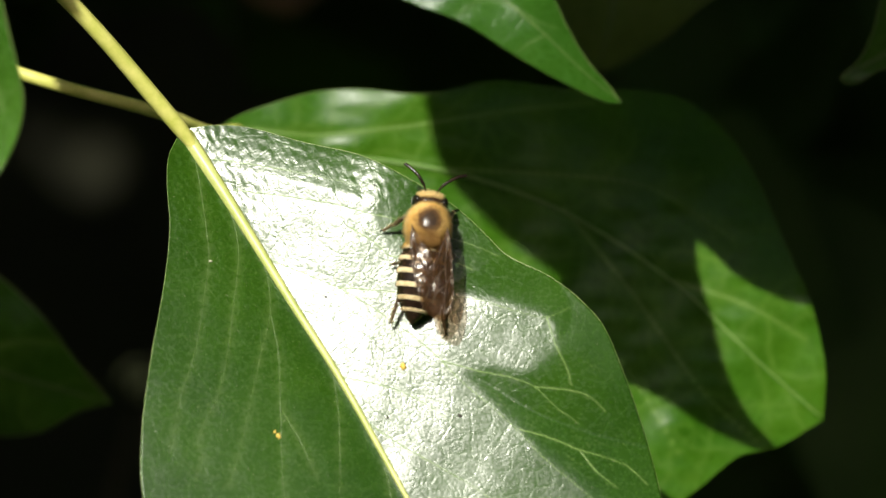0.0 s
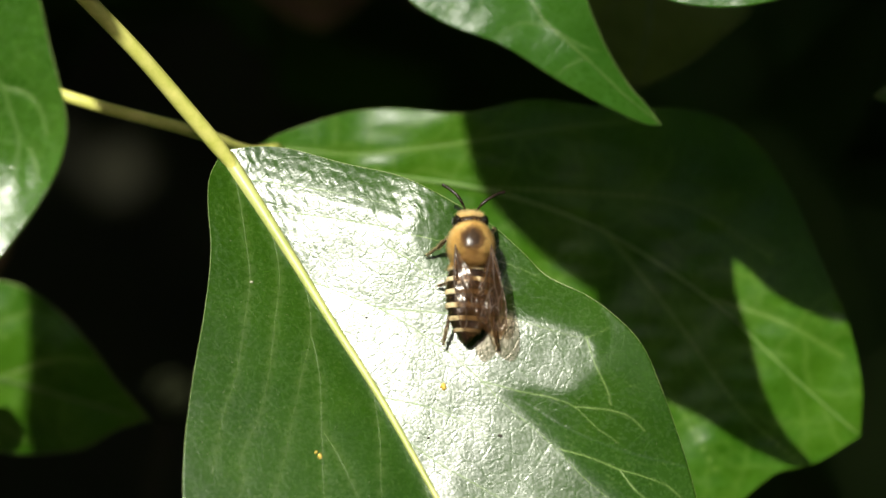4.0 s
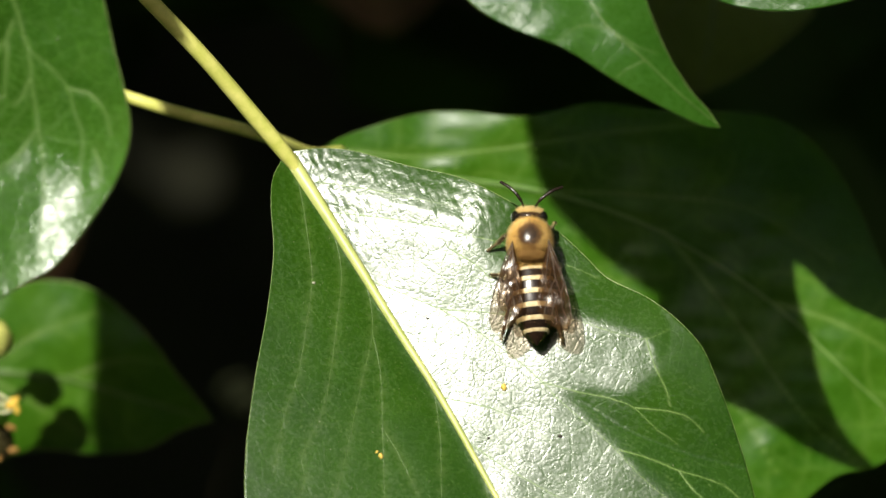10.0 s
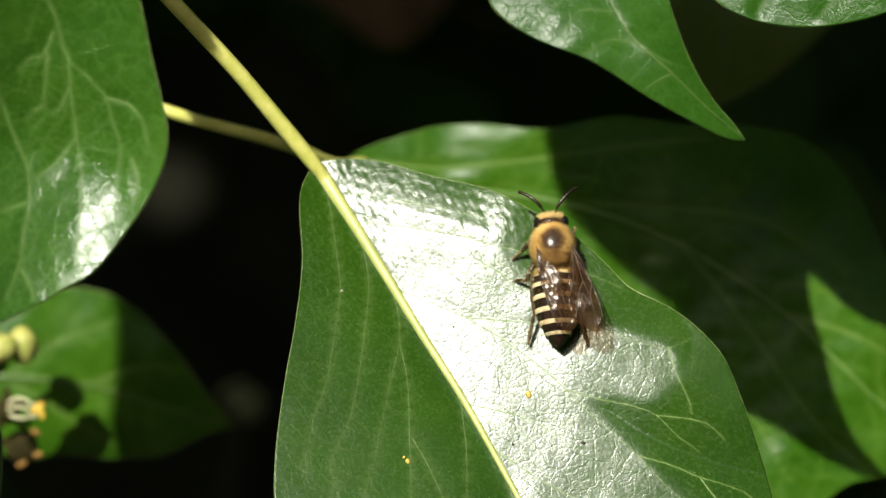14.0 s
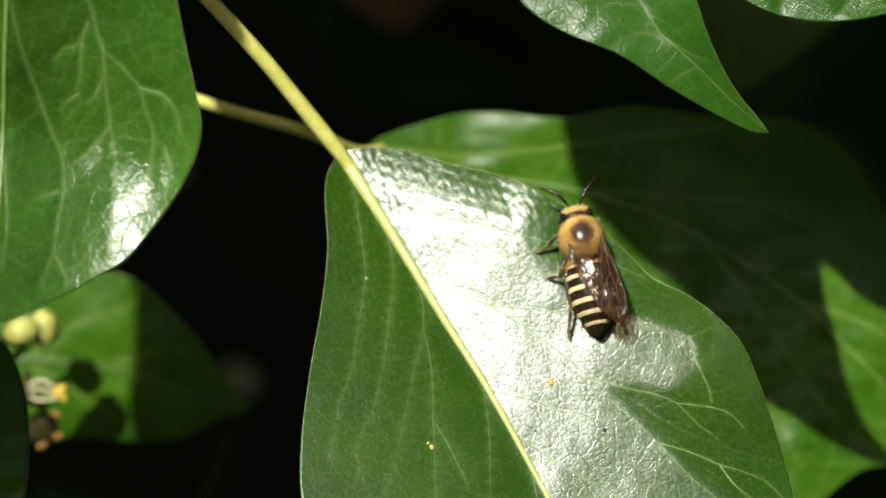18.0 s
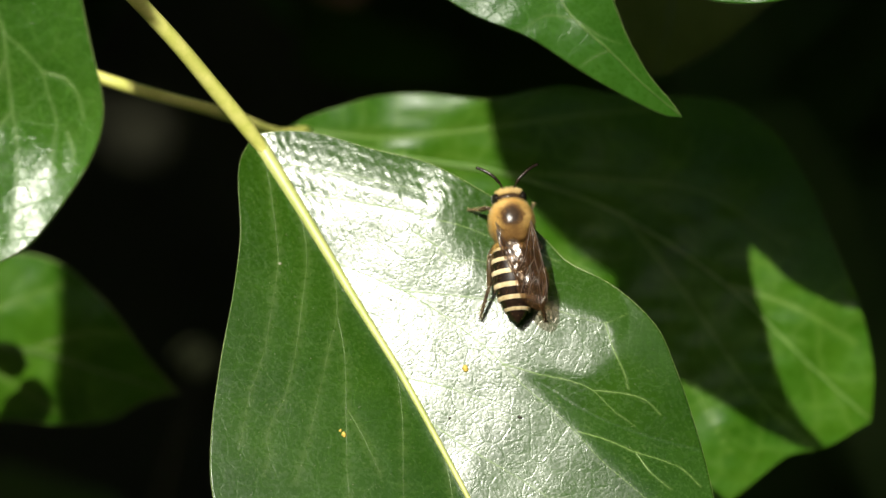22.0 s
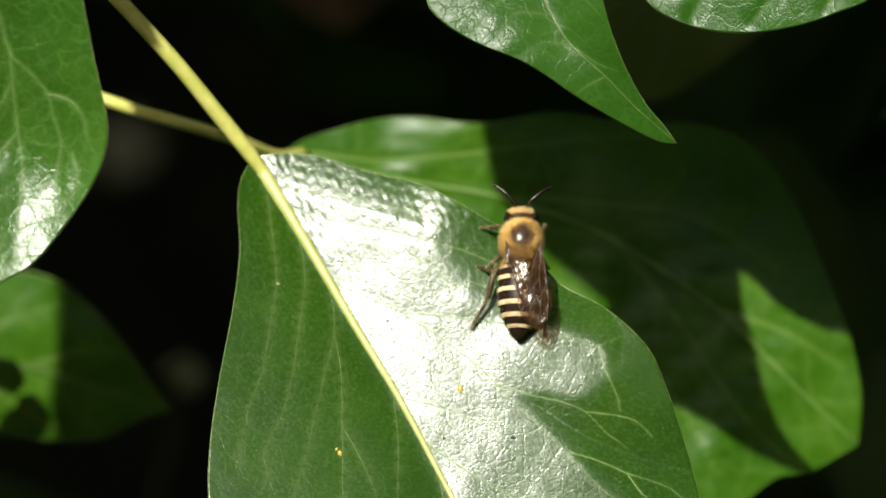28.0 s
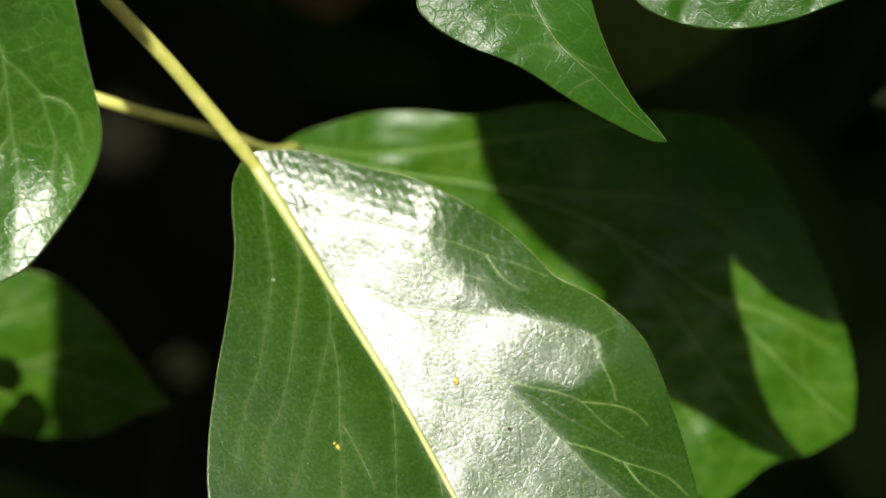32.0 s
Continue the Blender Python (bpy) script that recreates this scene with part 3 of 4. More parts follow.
    i=[(-33.6, 16.3), (-33.8, 14.1), (-34, 12.3)],
    j=[(-35.5, -0.6), (-34.8, -2), (-34.6, -2.9)],
    k=[(-32, 13.6), (-32.7, 12.1), (-33.3, 11.6)])
ivy_leaf("glossy green ivy leaf with branching pale veins", LEFT_LEFT, LEFT_MID, LEFT_RIGHT,
         zmid=(29, 26.5, 24.3, 22.6, 23.0, 27), slope=(0.1, -0.60), curl=(-0.01, 0.036), veins=LEFT_VEINS, fine=(240, 100), groove=0.09, wave=0.09, seed=8, vein_r=0.03, vein=VEIN_MID, halo=0.2, twig=1.0, rib_r=(0.2, 0.16, 0.12))
LOW_LEFT = [(-52.9, -10.2), (-50.6, -6.8), (-47.3, -4.3), (-43.4, -2.8), (-39.2, -2.3), (-35.3, -3.3), (-32.2, -5.8), (-29.4, -8.9), (-27.1, -12.2), (-24, -16)]
LOW_MID = [(-52.9, -11.3), (-46.1, -11), (-38.3, -11.8), (-31, -13.9), (-24, -16)]
LOW_RIGHT = [(-52.8, -12.4), (-49.5, -16.9), (-44.4, -19), (-39.9, -18.6), (-36, -19), (-30.7, -18.7), (-27.1, -16.8), (-24, -16)]
LOW_VEINS = dict(
    a=[(-46.1, -11), (-41.1, -7.6), (-35, -5.3)],
    b=[(-46.1, -11), (-40.5, -14.6), (-35.4, -17.9)],
    c=[(-38.3, -11.8), (-32.7, -10), (-28.8, -10.3)])
ivy_leaf("green ivy leaf half in shade under a flower cluster", LOW_LEFT, LOW_MID, LOW_RIGHT,
         zmid=(-50, -50, -50, -51, -54), slope=(0.05, 0.05), curl=(-0.015, -0.02), veins=LOW_VEINS, fine=(120, 50), groove=0.06, wave=0.2, seed=10, halo=0.3, vein_r=0.08, blade=LEAF_PLAIN, vein=VEIN_DIM)
UP_LEFT = [(6.6, 32.8), (3.6, 29.6), (2, 24.6), (1, 21), (2.2, 19.3), (4.9, 17.6), (9.1, 15.9), (13.7, 13), (17.4, 11), (20.1, 9.8), (21.4, 9.7)]
UP_MID = [(7.6, 32.6), (9.5, 23.6), (11.1, 19.9), (12.7, 17.4), (15.5, 14.9), (18.3, 12.2), (21.4, 9.7)]
UP_RIGHT = [(8.8, 33.4), (12.2, 32.8), (13.4, 30.4), (13.8, 26.6), (14.7, 23.0), (15.2, 20.6), (16, 18.1), (17.2, 15.4), (18.8, 12.8), (20.4, 11), (21.4, 9.7)]
UP_VEINS = dict(
    a=[(9.5, 23.6), (7.2, 21.3), (5.4, 19.4), (4.5, 18)],
    b=[(12.7, 17.4), (10.4, 17.6), (8.6, 16.4)],
    c=[(12.7, 17.4), (14.8, 16), (16.4, 15.4)],
    d=[(15.5, 14.9), (14.1, 14.2), (13.2, 13.5)],
    e=[(11.1, 19.9), (8.1, 19.9), (6.8, 18)])
up_leaf = ivy_leaf("hanging green ivy leaf with a long pointed tip", UP_LEFT, UP_MID, UP_RIGHT,
                   zmid=(12, 14, 16, 16.5, 16.5, 16, 15), slope=(0.12, 0.3), curl=(-0.012, -0.01), veins=UP_VEINS, fine=(160, 70), groove=0.05, wave=0.15, seed=12, vein_r=0.03, halo=0.14, twig=0.6, rim=0.05, blade=LEAF_YOUNG, vein=VEIN_DIM, rib_r=(0.13, 0.09, 0.05))
RIGHT_LEFT = [(40.9, 32.0), (35.5, 34.3), (28.7, 33.5), (21.9, 29.0), (17.3, 23.6)]
RIGHT_MID = [(41.7, 29.3), (33.1, 26.7), (24.1, 24.9), (17.3, 23.6)]
RIGHT_RIGHT = [(41.3, 27.5), (38, 22.5), (34.9, 21.0), (31.7, 19.9), (27.6, 19.3), (23.6, 19.7), (20.6, 20.9), (18.6, 22.7), (17.3, 23.6)]
RIGHT_VEINS = dict(
    a=[(33.1, 27.1), (30.8, 23.9), (28.1, 20.1)],
    b=[(26.3, 25.8), (24.5, 23.1), (23.1, 20.6)],
    c=[(37.7, 28.4), (35.3, 23.9), (34, 21.2)])
right_leaf = ivy_leaf("pale glossy ivy leaf seen along its lower edge", RIGHT_LEFT, RIGHT_MID, RIGHT_RIGHT,
         zmid=(10, 8.5, 6.7, 5.5), slope=(-0.2, 0.15), curl=(0.0, -0.008), veins=RIGHT_VEINS, fine=(140, 50), rim=0.05, vein_r=0.04, wave=0.12, seed=14, blade=LEAF_YOUNG, vein=VEIN_DIM)
DIM_LEFT = [(17.3, 34.3), (15.1, 29.1), (15.7, 23.4), (18, 18.8), (20.9, 16.5), (23.8, 16.1)]
DIM_MID = [(25.4, 35), (25.4, 28.1), (25.2, 22.3), (23.8, 16.1)]
DIM_RIGHT = [(30.5, 34.4), (35.8, 29.3), (35.5, 24.1), (33.5, 22.1), (30.1, 19.2), (26.6, 17.1), (23.8, 16.1)]
DIM_VEINS = dict(
    a=[(25.4, 28.1), (29.5, 25.8), (32.9, 24.7)],
    b=[(25.4, 28.1), (22, 24.6), (19.7, 22.3)])
ivy_leaf("dim green ivy leaf deep in shade", DIM_LEFT, DIM_MID, DIM_RIGHT,
         zmid=(-62, -60, -60, -62), slope=(0.0, 0.0), curl=(-0.01, -0.01), veins=DIM_VEINS, fine=(60, 24), wave=0.4, seed=16, blade=LEAF_LIFTED, vein=VEIN_DIM)
EDGE_LEFT = [(56.6, 24.1), (52.5, 24.7), (48.8, 22.1), (47.5, 18), (46.2, 15.4), (44.5, 14)]
EDGE_MID = [(56.6, 20), (52.4, 18.4), (48.3, 15.9), (44.5, 14)]
EDGE_RIGHT = [(56.5, 14.8), (52.4, 13.3), (48.7, 14.8), (45.9, 13.5), (44.5, 14)]
ivy_leaf("small dark ivy leaf with a pointed tip", EDGE_LEFT, EDGE_MID, EDGE_RIGHT,
         zmid=(-35, -35, -35, -36), slope=(0.1, 0.1), fine=(60, 24), wave=0.3, seed=18, blade=LEAF_PLAIN, vein=VEIN_DIM)
NEAR_LEFT = [(-46.4, -6), (-43.9, -7.5), (-42.5, -8.9), (-41.1, -12.3), (-40.6, -16.7), (-40.9, -21.6), (-42.3, -27.4), (-46.2, -31.3)]
NEAR_MID = [(-47.8, -7), (-47.3, -12.8), (-46.8, -20.1), (-46.2, -31.3)]
NEAR_RIGHT = [(-49.3, -7.5), (-54.1, -12.9), (-54.5, -21.6), (-50.6, -28.4), (-46.2, -31.3)]
ivy_leaf("dark shaded ivy leaf seen at its edge", NEAR_LEFT, NEAR_MID, NEAR_RIGHT,
         zmid=(-5, -3, -2, -4), slope=(-0.3, 0.1), fine=(60, 24), wave=0.3, seed=20, blade=LEAF_PLAIN, vein=VEIN_DIM)

# Unseen shadow casters, outlined back along the sun from where shade should fall.
ivy_leaf("unseen ivy leaf added overhead and shaped for its shadow", [(-68, 42), (-77, 36), (-78, 22), (-74, 8), (-67, 0)],
         [(-67, 42), (-67, 28), (-67, 14), (-67, 0)], [(-65, 42), (-59, 36), (-57, 22), (-60, 8), (-67, 0)],
         zmid=(62, 60, 60, 59), slope=(0.1, 0.1), fine=(60, 24), seed=25, blade=LEAF_PLAIN, vein=VEIN_DIM)
ivy_leaf("unseen ivy leaf added overhead and shaped for its shadow", [(-3, 87), (-19, 86), (-27, 78), (-26.3, 68), (-24.8, 63.4), (-22.5, 60.3), (-18.9, 56.7), (-14, 52.6), (-9, 50)],
         [(-3, 85), (-5, 73), (-7, 61), (-9, 50)], [(-1, 87), (14, 84), (26, 76), (27, 68), (22, 62.5), (16, 60), (12, 58.6), (8.6, 57.6), (5.5, 57.0), (2.9, 56.6), (0.8, 56.8), (-0.5, 57.4), (-1.6, 58.6), (-3.6, 55.4), (-9, 50)],
         zmid=(62, 60, 60, 58), slope=(0.1, 0.1), fine=(260, 24), seed=22, blade=LEAF_PLAIN, vein=VEIN_DIM)
ivy_leaf("unseen ivy leaf added overhead and shaped for its shadow", [(-67, 84), (-75, 76), (-74.5, 62), (-74, 48), (-67, 43)],
         [(-66, 84), (-66, 70), (-66, 56), (-67, 43)], [(-64, 84), (-58, 76), (-57, 66), (-58, 55), (-61, 48), (-67, 43)],
         zmid=(62, 60, 60, 58), slope=(0.1, 0.1), fine=(60, 24), seed=23, blade=LEAF_PLAIN, vein=VEIN_DIM)
ivy_leaf("unseen ivy leaf added overhead and shaped for its shadow", [(-50, 82), (-57, 76), (-54.4, 66), (-52.2, 59.5), (-48.9, 55.2), (-42.2, 53.4)],
         [(-49, 82), (-48, 72), (-46, 62), (-42.2, 53.4)], [(-48, 82), (-44, 77), (-43.5, 68), (-44.5, 60), (-42.2, 53.4)],
         zmid=(62, 60, 60, 59), slope=(0.1, 0.1), fine=(60, 24), seed=24, blade=LEAF_PLAIN, vein=VEIN_DIM)
# A few more unseen leaves, added to shade the dim leaf behind.
spray("overhanging_leaves", 30, ((-50, 20), (98, 130), (48, 80)), (24, 36), 0.3, 16, LEAF_FAR, "unseen ivy leaves added overhead to keep sun off the hedge")

# ---- flower cluster, specks ----
BUD = plain_material("bud_yellow_green", (0.30, 0.34, 0.07), (0.52, 0.50, 0.14), 500.0, 0.45, bump=0.00005)
ANTHER = plain_material("anther_yellow", (0.62, 0.36, 0.03), (0.80, 0.55, 0.08), 1200.0, 0.6, bump=0.00004)
FILAMENT = plain_material("filament_cream", (0.55, 0.55, 0.30), (0.75, 0.72, 0.45), 900.0, 0.5)
BUD_RIM = plain_material("bud_rim_red", (0.16, 0.06, 0.03), (0.28, 0.12, 0.05), 800.0, 0.6)
# Browner anther yellow: the shade on the lower flower is put into the colour.
ANTHER_DIM = plain_material("anther_shaded", (0.22, 0.11, 0.02), (0.34, 0.18, 0.04), 1200.0, 0.7)
# Olive darkened to carry the shade that falls on the flower bases.
RECEPTACLE = plain_material("receptacle_shaded", (0.016, 0.014, 0.004), (0.042, 0.034, 0.010), 700.0, 0.8, bump=0.00006, spec=0.1)


def ball(center, radii, turn=None, seg=(18, 12), bump=0.0, seed=0):
    """An uneven ellipsoid as verts and faces."""
    r = np.random.RandomState(seed)
    nu, nv = seg
    verts, faces = [], []
    for j in range(nv + 1):
        th = math.pi * j / nv
        for i in range(nu):
            ph = 2 * math.pi * i / nu
            k = 1 + bump * math.sin(3 * ph + 5 * th + seed) * math.sin(th)
            p = Vector((math.sin(th) * math.cos(ph) * radii[0] * k, math.sin(th) * math.sin(ph) * radii[1] * k, math.cos(th) * radii[2] * k))
            verts.append(tuple((turn @ p if turn else p) + Vector(center)))
    for j in range(nv):
        for i in range(nu):
            faces.append((j * nu + i, (j + 1) * nu + i, (j + 1) * nu + (i + 1) % nu, j * nu + (i + 1) % nu))
    return verts, faces


def curve3(points, n=12):
    return spline(points, np.linspace(0, 1, n))


cluster = thing("flower_cluster", HERE @ Matrix.Translation(Vector((-46, -12, -36)) * MM), "yellow-green ivy flower cluster with round buds and stamens", "flower")
for k, (x, y, z, w, h, a) in enumerate(((1.4, 4.1, 0.9, 1.75, 1.4, 0.35), (3.3, 4.4, -0.6, 1.45, 1.75, 0.1), (0.7, 8.5, 0.4, 1.5, 1.5, 0.0))):
    turn = Euler((0.2, 0.1, a)).to_matrix()
    bud = part("bud", ball((x, y, z), (w, h, 1.45), turn, (28, 18), 0.05, k), BUD, cluster)
    rim = [Vector((x, y, z)) + turn @ Vector((-w * 0.62, h * 0.80 * math.cos(t), 1.45 * 0.80 * math.sin(t))) for t in np.linspace(0, 2 * math.pi, 25)]
    part("bud_rim", tube([tuple(q) for q in rim], (0.09, 0.09), 6, 1.0, False), BUD_RIM, bud, "reddish rim round the bud")
    part("flower_stalk", tube(curve3([(x - 0.9 * w, y - 0.3 * h, z - 0.3), (x - 2.4, y - 2.4, z - 1.4), (-5, -1.5, -2)]), (0.4, 0.3, 0.4), 8), RECEPTACLE, cluster)
part("receptacle", ball((1.9, -1.7, -0.6), (1.2, 1.3, 1.0), None, (20, 14), 0.08, 4), RECEPTACLE, cluster)
part("flower_stalk", tube(curve3([(1.5, -1.9, -1.2), (-1.5, -2.2, -1.8), (-5, -1.5, -2)]), (0.45, 0.35, 0.4), 8), RECEPTACLE, cluster)
for k, (a, b, c, w) in enumerate((((2.0, -1.0, 0.2), (3.2, -0.5, 1.0), (4.7, -1.3, 1.2), 0.5), ((2.0, -1.6, 0.3), (3.2, -1.35, 1.2), (4.5, -1.8, 1.2), 0.2),
                                  ((2.2, -2.2, 0.2), (3.2, -2.4, 0.9), (4.9, -2.2, 1.0), -1.2))):
    fil = part("stamen", tube(curve3([a, b, c], 12), (0.17, 0.14, 0.12), 8), FILAMENT, cluster)
    part("anther", ball((c[0] + 0.35, c[1] + 0.1 * k, c[2]), (0.62, 0.32, 0.3), Euler((0, 0, w)).to_matrix(), (14, 10), 0.1, k), ANTHER, fil)
part("receptacle", ball((2.9, -5.4, -3.2), (1.5, 1.7, 1.1), None, (20, 14), 0.08, 5), RECEPTACLE, cluster)
part("flower_stalk", tube(curve3([(2.4, -5.2, -3.6), (-1, -4, -3.2), (-5, -1.5, -2)]), (0.45, 0.35, 0.4), 8), RECEPTACLE, cluster)
for k, (x, y, w) in enumerate(((4.3, -3.9, -0.4), (4.5, -6.0, 0.1), (3.0, -6.9, 0.5))):
    fil = part("stamen", tube(curve3([(2.9, -5.4, -2.4), (0.5 * (2.9 + x), 0.5 * (y - 5.4), -2.1), (x, y, -2.3)], 8), (0.13, 0.1), 6), RECEPTACLE, cluster)
    part("anther", ball((x, y, -2.3), (0.55, 0.3, 0.28), Euler((0, 0, w)).to_matrix(), (12, 8), 0.1, k), ANTHER_DIM, fil)
for k in range(5):
    a = 1.26 * k + 0.4
    part("petal", ball((1.9 + 1.35 * math.cos(a), -1.7 + 1.4 * math.sin(a), -0.7), (0.75, 0.42, 0.12), Euler((0.3, 0.2, a)).to_matrix(), (10, 8), 0.05, k), RECEPTACLE, cluster)

# Made-up ball for a blurred spot of light, sized and toned to the view.
pale = thing("dry_bud", HERE @ pose(-0.0345, -0.0205, -0.235), "dark olive ball standing in for a blurred far spot of light", "bud")
part("bud", ball((0, 0, 0), (3.6, 3.4, 3.0), bump=0.04, seed=9), plain_material("light_spot_tone", (0.010, 0.012, 0.005), (0.018, 0.020, 0.010), 400.0, 0.9, bump=0.0002, spec=0.05), pale)
part("stalk", tube([(0, -3, -1), (-3, -12, -4), (-8, -30, -12)], (0.7, 0.6, 0.8), 8), TWIG, pale)
DRY = plain_material("leaf_dry_brown", (0.10, 0.05, 0.025), (0.22, 0.11, 0.055), 120.0, 0.8, bump=0.0004)


def dry_leaf(x, y, z, size, turn, seed):
    ob = thing("dead_leaf", HERE @ pose(x * MM, y * MM, z * MM, *turn), "curled brown dead leaf caught inside the hedge", "leaf", "dead leaves")
    u, v = np.meshgrid(np.linspace(0, 1, 16), np.linspace(-1, 1, 13), indexing="ij")
    w = 0.36 * np.sin(np.pi * u**0.8) ** 0.8 * (1 + 0.12 * np.sin(9 * u))
    X, Y = v * w * size, (u - 0.5) * size
    Z = 0.25 * size * (v * w * 2) ** 2 + 0.12 * size * np.sin(4 * u) + 0.3 * waves(X, Y, seed, 8)
    a = (np.arange(15)[:, None] * 13 + np.arange(12)[None]).ravel()
    N = 16 * 13
    q = np.stack([a, a + 13, a + 14, a + 1], 1)
    V = np.concatenate([np.stack([X, Y, Z], 2).reshape(-1, 3), np.stack([X, Y, Z - 0.3], 2).reshape(-1, 3)])
    part("blade", (V.tolist(), np.concatenate([q, q[:, ::-1] + N]).tolist()), DRY, ob)
    part("stalk", tube([(0, -0.5 * size, 0), (1, -0.7 * size, -1), (3, -0.9 * size, 0)], (0.6, 0.5), 6), TWIG, ob)


dry_leaf(-18, 42, -170, 34, (20, 15, 70), 3)
dry_leaf(-62, -2, -190, 30, (-20, 25, 130), 4)

SPECK = plain_material("speck_dark", (0.02, 0.018, 0.012), (0.05, 0.04, 0.02), 2000.0, 0.7)
POLLEN = plain_material("pollen_yellow", (0.55, 0.36, 0.05), (0.75, 0.55, 0.12), 2000.0, 0.7)
DUST = plain_material("dust_pale", (0.26, 0.28, 0.18), (0.42, 0.42, 0.30), 2000.0, 0.9)
MAIN_TOP = main_leaf.children[0].data


def on_leaf(points):
    """Points of the large leaf's upper face nearest to the given places, in its own millimetres."""
    n = len(MAIN_TOP.vertices) // 2
    co = np.empty(len(MAIN_TOP.vertices) * 3)
    MAIN_TOP.vertices.foreach_get("co", co)
    co = co.reshape(-1, 3)[:n] / MM
    base = np.array((*MAIN_MID[0], -5.0))
    return [co[np.argmin(((co[:, :2] + base[:2] - p) ** 2).sum(1))] + base for p in np.array(points, float)]


def speck(p, r, material, label, seed, kind="speck"):
    ob = part(kind, ball((0, 0, 0), (r, r * 0.7, r * 0.45), Euler((0, 0, seed)).to_matrix(), (8, 6), 0.15, seed), material, None)
    ob.matrix_world = HERE @ Matrix.Translation((Vector(p) + Vector((0, 0, r * 0.2))) * MM)
    tagged(ob, label, kind, "specks on the leaf")


SPECKS = on_leaf([(-11.4, -2.3), (-6, -16.1), (-5.8, -16.4), (-2, -5.3), (3.1, -15.1), (4.3, -11), (8.8, -15), (-3.6, 0.5), (-3.4, -1), (2.1, 3.8)])
for k, (r, material, label, kind) in enumerate((
        (0.16, DUST, "small pale crumb stuck on the green leaf", "crumb"), (0.15, POLLEN, "small yellow pollen lump on the green leaf", "pollen"),
        (0.26, POLLEN, "small yellow pollen lump on the green leaf", "pollen"), (0.13, SPECK, "tiny dark speck on the glossy leaf", "speck"),
        (0.14, SPECK, "tiny dark speck on the glossy leaf", "speck"), (0.34, POLLEN, "yellow pollen lump on the glossy leaf", "pollen"),
        (0.2, SPECK, "tiny dark speck on the glossy leaf", "speck"), (0.08, SPECK, "tiny dark speck on the glossy leaf", "speck"),
        (0.07, SPECK, "tiny dark speck on the glossy leaf", "speck"), (0.1, SPECK, "tiny dark speck on the glossy leaf", "speck"))):
    speck(SPECKS[k], r, material, label, k, kind)
rs = np.random.RandomState(31)
dots = on_leaf([(rs.uniform(-16, 22), rs.uniform(-23, 6)) for _ in range(160)] + [(rs.uniform(-16, 0), rs.uniform(-23, 4)) for _ in range(240)])
grains = part("dust_grains", join([ball(p, (s, s, s * 0.6), None, (5, 4)) for p, s in zip(dots, rs.uniform(0.012, 0.036, 400))]), DUST, None)
grains.matrix_world = HERE
tagged(grains, "fine pale dust grains on the glossy leaf", "dust", kind="stuff")

# ---- the bee: y forward, z up from the feet, in millimetres ----
CHITIN = plain_material("chitin_dark_brown", (0.009, 0.005, 0.0035), (0.024, 0.013, 0.008), 900.0, 0.25, bump=0.00001)
EYE = plain_material("compound_eye", (0.006, 0.005, 0.004), (0.014, 0.011, 0.008), 3000.0, 0.15, bump=0.000006)
FUR = plain_material("fur_tawny", (0.56, 0.32, 0.065), (0.80, 0.54, 0.18), 700.0, 0.55)
FUR_PALE = plain_material("fur_cream", (0.50, 0.38, 0.17), (0.72, 0.60, 0.34), 700.0, 0.55)
BAND = plain_material("band_cream", (0.62, 0.48, 0.25), (0.80, 0.66, 0.41), 900.0, 0.5, bump=0.00003, stretch=(3, 0.4, 1))
FUR_BROWN = plain_material("fur_brown", (0.12, 0.055, 0.017), (0.27, 0.14, 0.042), 700.0, 0.6)
FUR_FACE = plain_material("fur_gold", (0.52, 0.35, 0.11), (0.74, 0.56, 0.25), 700.0, 0.55)
FUR_AMBER = plain_material("fur_amber", (0.26, 0.13, 0.03), (0.46, 0.26, 0.075), 700.0, 0.5)
LEG = plain_material("leg_brown", (0.035, 0.021, 0.010), (0.10, 0.068, 0.032), 900.0, 0.3, bump=0.00002)
WING, nt, p = node_tree("wing_membrane")
pleats = nt.nodes.new("ShaderNodeMapping")
pleats.inputs["Scale"].default_value = (1.0, 0.3, 1.0)
link(nt, nt.nodes.new("ShaderNodeTexCoord").outputs["Object"], pleats.inputs["Vector"])
n = add(nt, "ShaderNodeTexNoise", Scale=1500.0, Detail=3.0, Roughness=0.5)
link(nt, pleats.outputs[0], n.inputs["Vector"])
link(nt, ramp(nt, n.outputs["Fac"], [(0.3, (0.035, 0.018, 0.008)), (0.7, (0.11, 0.058, 0.024))]).outputs[0], p.inputs["Base Color"])
bu = add(nt, "ShaderNodeBump", Strength=1.0, Distance=0.00009)
link(nt, n.outputs["Fac"], bu.inputs["Height"])
link(nt, bu.outputs[0], p.inputs["Normal"])
p.inputs["Roughness"].default_value, p.inputs["Specular IOR Level"].default_value = 0.17, 0.7
clear = nt.nodes.new("ShaderNodeBsdfTransparent")
clear.inputs[0].default_value = (0.91, 0.85, 0.78, 1)
mix = nt.nodes.new("ShaderNodeMixShader")
mix.inputs[0].default_value = 0.22
link(nt, clear.outputs[0], mix.inputs[1])
link(nt, p.outputs[0], mix.inputs[2])
link(nt, mix.outputs[0], nt.nodes["Material Output"].inputs["Surface"])
WING_VEIN = plain_material("wing_vein", (0.03, 0.016, 0.008), (0.07, 0.04, 0.018), 900.0, 0.4)


def hairs(points, normals, length, width, lean, seed, spread=0.35):
    """Pointed hairs, three faces each."""
    r = np.random.RandomState(seed)
    verts, faces = [], []
    for p, nrm in zip(points, normals):
        d = nrm + np.array(lean) + r.normal(0, spread, 3)
